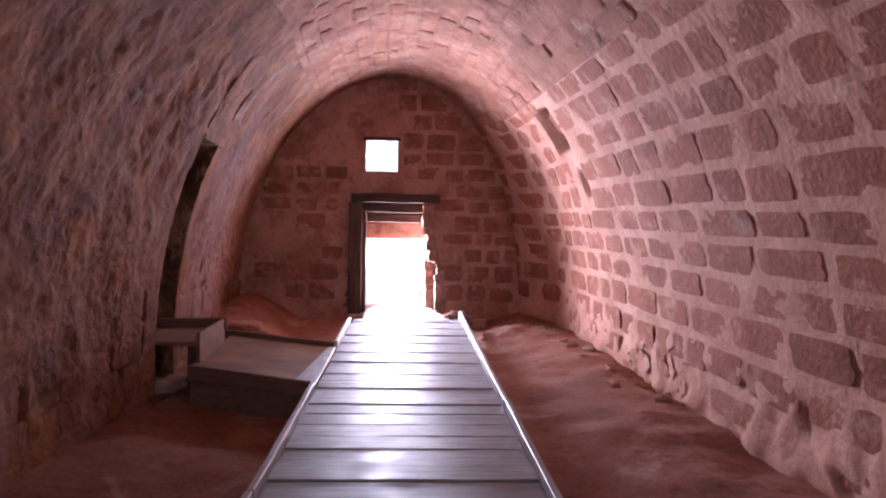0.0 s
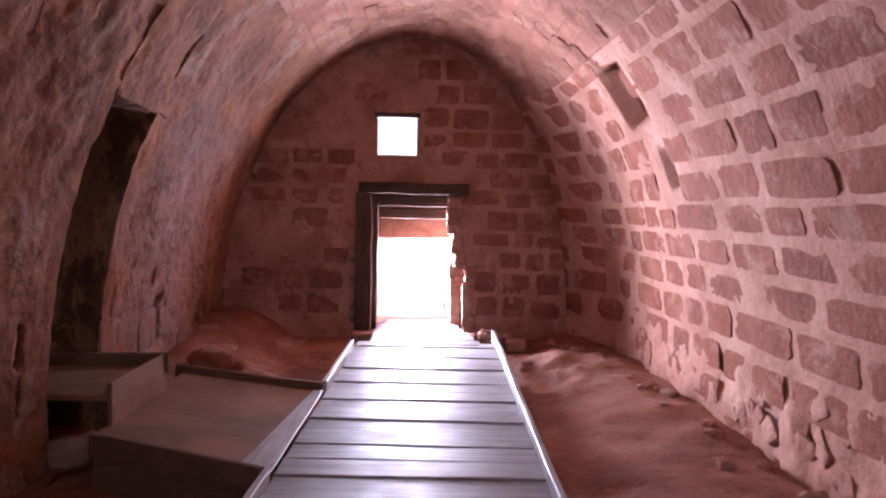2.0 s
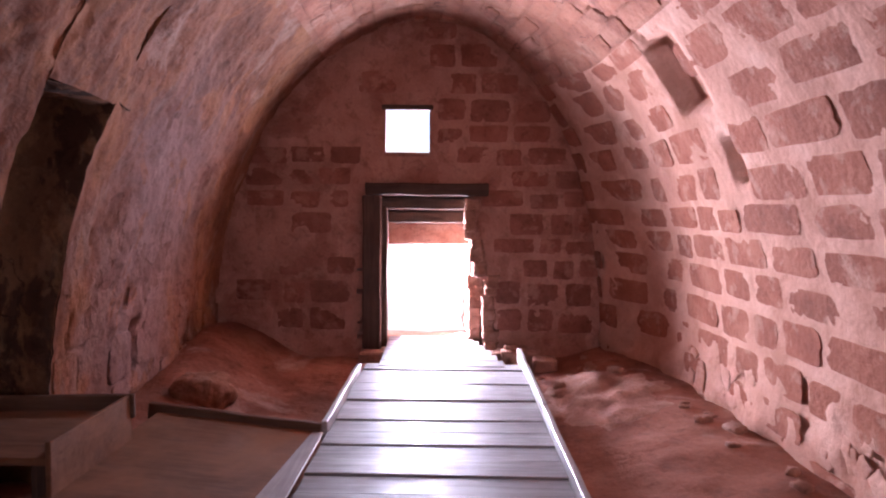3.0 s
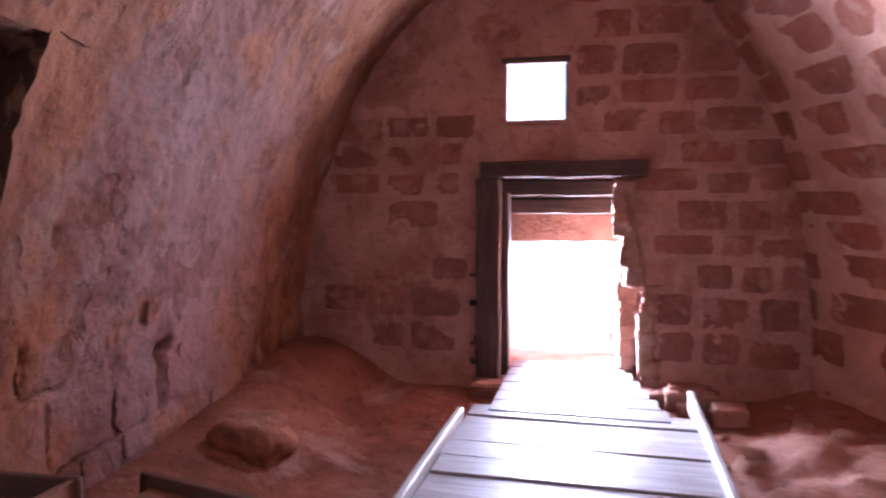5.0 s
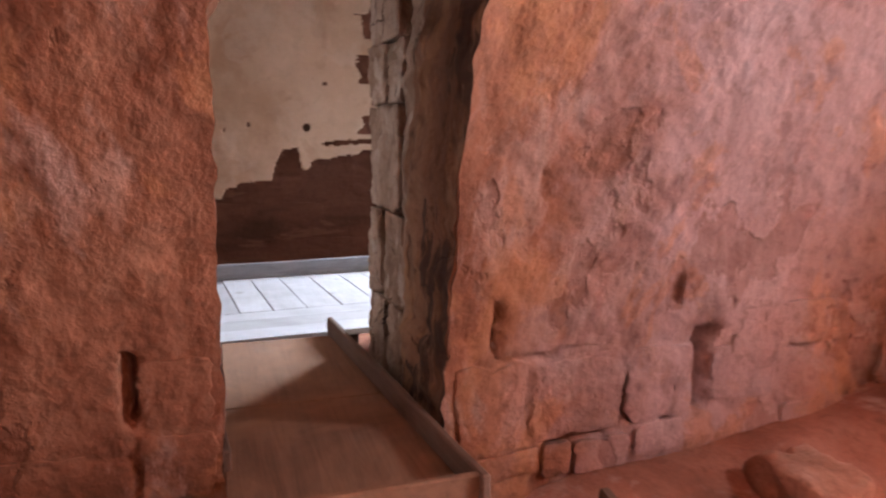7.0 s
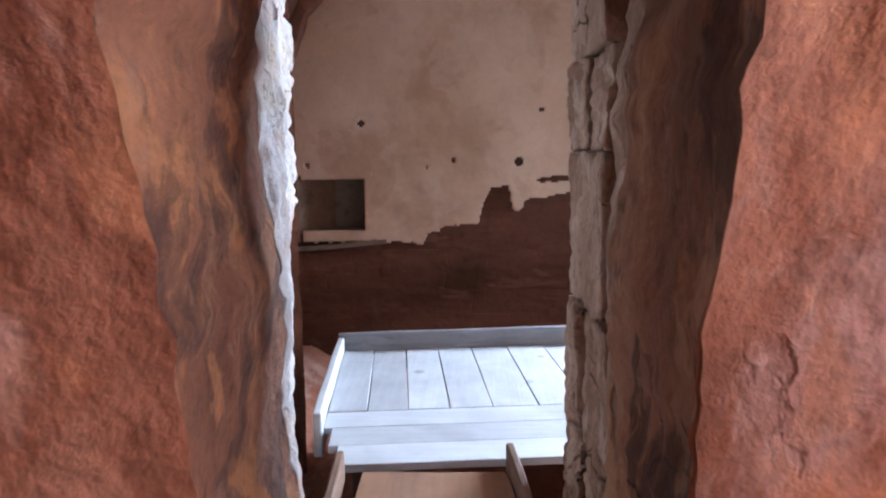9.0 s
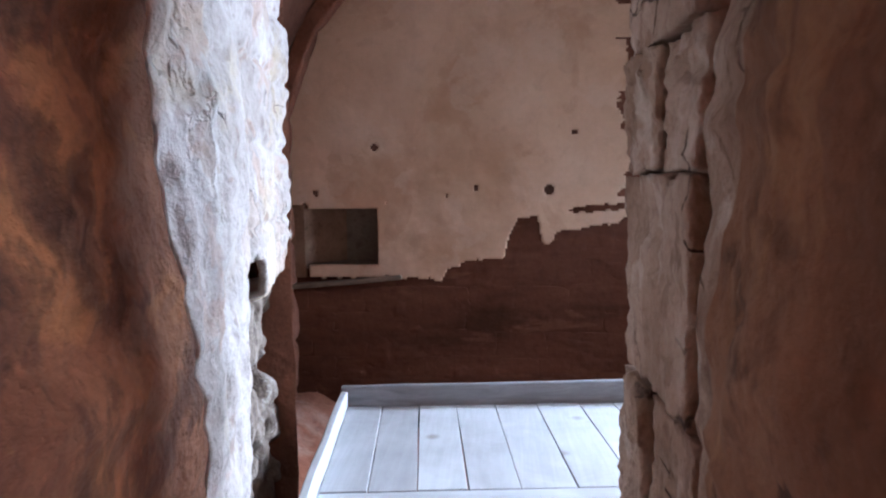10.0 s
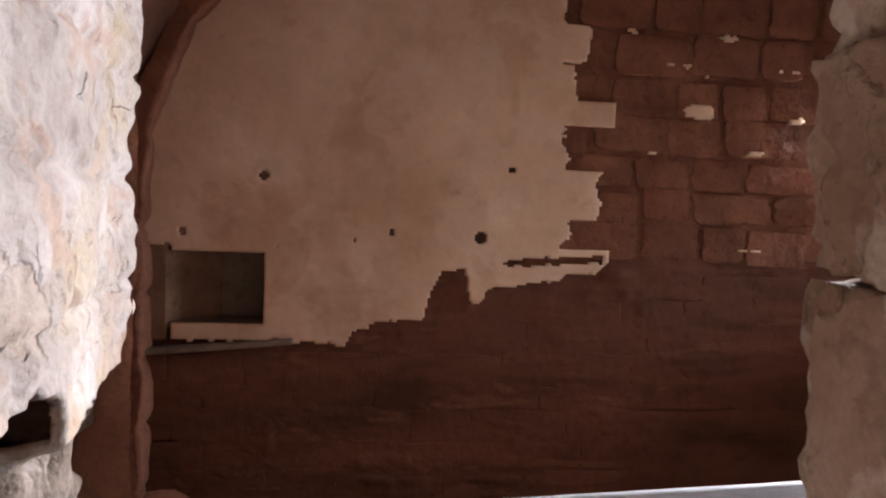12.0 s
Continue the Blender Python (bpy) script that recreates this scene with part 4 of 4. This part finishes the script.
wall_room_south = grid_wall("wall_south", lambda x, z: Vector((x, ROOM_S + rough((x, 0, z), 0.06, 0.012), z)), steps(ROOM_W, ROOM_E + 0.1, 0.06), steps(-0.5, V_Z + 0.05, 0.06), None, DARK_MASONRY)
tagged(wall_room_south, "dark reddish stone side wall", "wall", kind="structure")
wall_arch = tagged(new("wall_arch"), "dark worn stone arch band framing the plastered wall", "arch", kind="structure")


def arch_line(q, inset):
    """The band's path: up the wall's south edge and over the vault; q from 0 to 3."""
    if q < 1:
        return ROOM_S + 0.02 + inset, -0.4 + q * (V_Z + 0.4)
    a = math.pi * (q - 1) / 2
    return V_C - (V_A - 0.02 - inset) * math.cos(a), V_Z + (V_B - 0.02 - inset) * math.sin(a)


def arch_face(q, k):
    joint = 0.035 * smooth01(0.08, 0.0, abs((q * 5.0) % 1.0 - 0.5) * 0.5)
    inset, out = (0.14 * k * 2, 0.20) if k <= 0.5 else (0.14, 0.20 * (2 - 2 * k))
    y, z = arch_line(q, inset - joint)
    p = Vector((ROOM_W + out - joint, y, z))
    return p + Vector((rough(p, 0.04, 0.012, 1.0), rough(p, 0.03, 0.012, 5.0), 0))


grid_wall("arch_band", arch_face, steps(0, 3, 0.02), steps(0, 1, 0.1), None, DARK_BRICK, wall_arch, label="worn dark arch stones")


def room_wall(name, x0, x1, y0, y1, z0, z1, parent):
    return block("wall_panel", x0, x1, y0, y1, z0, z1, JAMB, parent, bevel=0.003, wobble=0)


wall_room_north = tagged(new("wall_room_north"), "plain stone wall with a daylight opening", "wall", kind="structure")
for x0, x1, z0, z1 in ((-8.7, -7.7, -0.6, 4.8), (-6.3, -3.8, -0.6, 4.8), (-7.7, -6.3, 3.1, 4.8), (-7.7, -6.3, -0.6, 1.5)):
    room_wall("n", x0, x1, ROOM_N, ROOM_N + 0.4, z0, z1, wall_room_north)
wall_room_east = tagged(new("wall_room_east"), "plain stone wall beside the passage", "wall", kind="structure")
for y0, y1, z0, z1 in ((4.4, 5.40, -0.6, 4.8), (7.0, ROOM_N + 0.4, -0.6, 4.8), (5.40, 7.0, 2.70, 4.8)):
    room_wall("e", ROOM_E + 0.02, ROOM_E + 0.25, y0, y1, z0, z1, wall_room_east)
floor_side = grid_wall("floor", lambda x, y: Vector((x, y, -0.42 + rough((x, y, 0), 0.08, 0.01, 3.0) + 0.2 * smooth01(5.4, 4.8, y))), steps(-8.6, ROOM_E + 0.1, 0.08), steps(4.6, 10.7, 0.08), None, EARTH)
tagged(floor_side, "dusty earth floor of the side room", "floor", kind="structure")

# ---- timber platform in the side room ----
platform = tagged(new("timber_platform"), "pale pine board platform with low edge boards", "platform")
P_W, P_E, P_S, P_N = -5.90, -4.68, 5.60, 9.4
yy, k = P_S, 0
while yy < P_N:
    w = (0.225, 0.235, 0.24, 0.25, 0.27, 0.28)[k % 6]
    board("plank", (P_E - P_W - 0.01, w - 0.006, 0.04), pose((P_W + P_E) / 2, yy + w / 2, DECK + random.uniform(-0.003, 0.002), 0, 0, random.uniform(-0.2, 0.2)), PINE, platform, bevel=0.003, wobble=0.002, seed=k, cuts=3)
    yy, k = yy + w, k + 1
for k, (a, b) in enumerate(((-4.675, -4.455), (-4.45, -4.225), (-4.22, -4.0))):
    n_edge = P_N
    s_edge = P_S + 0.05 * k
    board("cross_plank", (b - a, n_edge - s_edge, 0.04), pose((a + b) / 2, (n_edge + s_edge) / 2, DECK + 0.002 * k), PINE_CROSS, platform, bevel=0.003, wobble=0.002, seed=60 + k, cuts=3)
# far edge board: its shaded near face is painted in as dark grey
rail("edge_board", (P_W - 0.025, P_S - 0.04, DECK + 0.13), (P_W - 0.06, P_N, DECK + 0.14), 0.045, 0.28, SHADED_EDGE, platform, "edge board with the shade of its near face put into its grey")
rail("edge_board", (P_W - 0.04, P_S - 0.025, DECK + 0.10), (-4.4, P_S - 0.025, DECK + 0.10), 0.045, 0.24, PINE, platform, "pale edge board")
for x in (-5.7, -4.4):
    for yv in (5.8, 7.2, 8.8):
        block("platform_post", x - 0.045, x + 0.045, yv - 0.045, yv + 0.045, -0.5, DECK - 0.042, OLD_POST, platform, "dark post under the platform", 0.005, 0.002)
platform.matrix_world = Matrix.Translation((-5.95, 5.57, -0.035)) @ Matrix.Rotation(radians(5.5), 4, "Z") @ Matrix.Translation((5.86, -5.57, 0))

# ---- wall stones, the pieces of the hall ----
def right_skip(y, s):
    _, z, _, _ = arc_point(s)
    if right_depth(y, s) < 0 or any(y0 - 0.16 < y < y1 + 0.16 and s0 - 0.1 < s < s1 + 0.1 for y0, y1, s0, s1, _ in BREAKS):
        return True
    return z < 0.35 and noise.noise(Vector((y * 1.7, z * 3, 4))) > 0.12


right_rows = stone_rows(HALL_S + 0.1, HALL_N - 0.02, 0.22, S_RIGHT - 0.05, 0.305, (0.38, 0.84), 0.062, right_skip, seed=11)
near_right = [hall_stone(*q, 0.005, 0.001) for q in right_rows if q[0] > 1.0]
back_right = [hall_stone(*q, 0.005, 0.001) for q in right_rows if q[0] <= 1.0]
lay_stones(near_right[:300], wall_right, SANDSTONE)
tagged(joined_stones("stones", back_right + near_right[300:], SANDSTONE, wall_right), kind="stuff")

chips = []
for k in range(50):
    y, s0 = random.uniform(5.4, HALL_N - 1.2), arc_at(0.0) + random.uniform(-0.05, 0.55) * random.random()
    size = random.uniform(0.06, 0.2)
    m, w, h, q = hall_stone(y, s0, size * 1.3, size, random.uniform(0.002, 0.007))
    chips.append((m @ pose(0, 0, 0, random.uniform(-6, 6), random.uniform(-6, 6), random.uniform(0, 360)), w, h, q))
tagged(joined_stones("broken_foot", chips, MORTAR, wall_right, "chipped stones and mortar at the wall's foot"), kind="stuff")

vault_rows = stone_rows(HALL_S + 0.1, HALL_N - 0.02, S_RIGHT, S_LEFT - 0.1, 0.21, (0.4, 1.2), 0.026, None, seed=12)
vault_places = [hall_stone(*q, 0.008, 0.002) for q in vault_rows]
tagged(joined_stones("vault_stones", vault_places, VAULT_STONE, ceiling), kind="stuff")


def left_skip(y, s):
    _, z, _, _ = arc_point(s)
    return 4.7 < y < 8.85 or z > 0.62 + 0.2 * noise.noise(Vector((y, 0, 3))) or noise.noise(Vector((y * 1.3, 7, z * 2.1))) > 0.12


left_rows = stone_rows(HALL_S + 0.2, HALL_N - 0.1, arc_at(0.95, True), ARC - 0.15, 0.27, (0.30, 0.85), 0.014, left_skip, seed=14)
lay_stones([hall_stone(*q, 0.007, 0.001) for q in left_rows], wall_left, RED_PLASTER, shapes=RAGGED)
# the bare courses beside the passage: y from, y to, z from, z to, relief
for y0, y1, z0, z1, relief in ((6.97, 7.33, 0.13, 0.57, 0.030), (7.36, 7.87, 0.15, 0.55, 0.022), (7.90, 8.29, 0.17, 0.55, 0.030), (7.17, 7.93, 0.60, 0.96, 0.010), (8.17, 8.38, 0.76, 1.0, 0.012),
                               (7.08, 7.42, 0.02, 0.13, 0.020), (7.44, 7.60, -0.03, 0.13, 0.026), (7.62, 7.94, -0.05, 0.12, 0.018), (7.97, 8.26, -0.02, 0.15, 0.022), (7.0, 7.3, -0.12, 0.01, 0.03), (8.43, 8.72, 0.22, 0.52, 0.012), (8.45, 8.8, 0.56, 0.84, 0.01),
                               (5.30, 5.70, 0.48, 0.85, 0.014), (5.755, 6.0, 0.53, 0.79, 0.024), (5.75, 6.0, 0.24, 0.50, 0.02), (5.28, 5.72, 0.20, 0.44, 0.02), (5.45, 5.97, -0.05, 0.2, 0.02), (4.75, 5.26, 0.42, 0.80, 0.012), (4.8, 5.25, 0.1, 0.39, 0.016)):
    lay_stones([hall_stone((y0 + y1) / 2, arc_at((z0 + z1) / 2, True), y1 - y0, z1 - z0, relief * 0.55, -0.004)], wall_left, RED_PLASTER, shapes=RAGGED)


def north_skip(x, z):
    if not (-2.6 < x < 2.5) or z > 4.2 or ((x - XC - lean(x, HALL_N)) / HALF) ** 2 + (max(0.0, z - SPRING) / RISE) ** 2 > 0.97:
        return True
    if -0.75 < x < -0.08 and 2.12 < z < 2.85:
        return True
    return (-1.1 < x < 0.62 and z < 2.0) or (x < -0.2 and noise.noise(Vector((x * 1.1, 0, z * 1.3))) < -0.03)


north_rows = stone_rows(-2.5, 2.45, 0.1, 4.2, 0.285, (0.3, 0.62), 0.055, north_skip, seed=15)
north_places = []
for cx, cz, w, h in north_rows:
    if WINDOW[0] - 0.03 < cx + w / 2 and cx - w / 2 < WINDOW[1] + 0.03 and WINDOW[2] - 0.06 < cz + h / 2 and cz - h / 2 < WINDOW[3] + 0.08:
        continue
    m = Matrix(((-1, 0, 0, cx), (0, 0, -1, north_place(cx, cz).y + 0.004), (0, 1, 0, cz), (0, 0, 0, 1)))
    north_places.append((m, w, h, 0.010))
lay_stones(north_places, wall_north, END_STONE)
lay_stones(room_stones, wall_west, DARK_BRICK)
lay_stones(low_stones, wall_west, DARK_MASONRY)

# loose rubble at the foot of the walls and beside the door
r = random.Random(21)
for k in range(34):
    if k < 12:
        x, y = r.uniform(2.1, 2.4), r.uniform(5.5, 9.2)
    else:
        x, y = r.uniform(0.95, 1.85), r.uniform(8.6, 10.3)
    z = hall_floor(x, y).z
    size = r.uniform(0.04, 0.13)
    ob = new("loose_stone", shared_stone(r.randrange(26), RUBBLE))
    ob.matrix_world = pose(x, y, z - 0.005, r.uniform(-12, 12), r.uniform(-12, 12), r.uniform(0, 360)) @ Matrix.Diagonal((size * 1.5, size, size * 0.42, 1))
    tagged(ob, "small pale rubble stone lying on the earth floor", "stone", "loose rubble stones")


# low dusty heap; its pale colour also carries door light on the floor
def heap(x, y):
    d = math.hypot((x - 1.55) / 0.85, (y - 9.1) / 1.15)
    h = 0.09 * smooth01(1.0, 0.1, d) * (1 + 0.9 * noise.noise(Vector((x * 3, y * 3, 2)))) - 0.03
    return hall_floor(x, y) + Vector((0, 0, h + 0.03 * noise.noise(Vector((x * 8, y * 8, 1)))))


dust_heap = grid_wall("dust_heap", heap, steps(0.95, 2.3, 0.045), steps(8.0, 10.3, 0.045), None, RUBBLE)
tagged(dust_heap, "low heap of pale dust and rubble, door light on the floor put into its colour", "rubble heap", kind="stuff")

# a boulder half buried in the earth bank
def rock(name, centre, half, material, seed):
    """A split, weathered rock: a fine ball pushed into facets and ridges."""
    bm = bmesh.new()
    bmesh.ops.create_icosphere(bm, subdivisions=4, radius=1.0)
    for v in bm.verts:
        d = v.co.normalized()
        q = d * 1.3 + Vector((seed, seed * 0.7, 0))
        flat = max(abs(d.x), abs(d.y), abs(d.z)) ** -0.6
        size = flat * (1 + 0.34 * noise.noise(q) + 0.16 * noise.noise(Vector((q.x * 4, q.y * 4, q.z * 1.4))) + 0.05 * noise.noise(q * 9))
        v.co = Vector(centre) + Vector((d.x * half[0], d.y * half[1], d.z * half[2])) * size
    for f in bm.faces:
        f.smooth = True
    return part(name, bm, material)


tagged(rock("boulder", (-2.10, 8.62, hall_floor(-2.10, 8.62).z + 0.02), (0.24, 0.20, 0.17), LEFT_STONE, 3.3), "rough red boulder half buried in the earth bank", "boulder")

# fallen rubble beside the door
for k in range(12):
    size = r.uniform(0.10, 0.22)
    x, y = r.uniform(0.66, 1.15), r.uniform(10.1, 10.55)
    ob = lump_block("rubble_stone", x - size * 0.6, x + size * 0.6, y - size * 0.5, y + size * 0.5, hall_floor(x, y).z - 0.02, hall_floor(x, y).z + size * r.uniform(0.5, 0.9), RUBBLE, None, 50 + k, 0.03)
    tagged(ob, "broken pale stone fallen beside the doorway", "stone", "rubble beside the doorway")

# rubble that shows along the broken side of the doorway
z, k = -0.1, 0
while z < 1.66:
    h = r.uniform(0.09, 0.17)
    x = door_side(z + h / 2) + r.uniform(-0.02, 0.03)
    w = r.uniform(0.10, 0.17)
    lump_block("rubble", x - w * r.uniform(0.25, 0.55), x + w * 0.75, 10.54, 10.54 + r.uniform(0.14, 0.22), z, z + h + 0.01, RUBBLE, wall_north, 80 + k, 0.05)
    if z < 0.95:
        lump_block("rubble", 0.31 + r.uniform(-0.02, 0.02), x - w * 0.35, 10.80, 11.0, z - 0.03, z + h, RUBBLE, wall_north, 110 + k, 0.05)
    z, k = z + h, k + 1
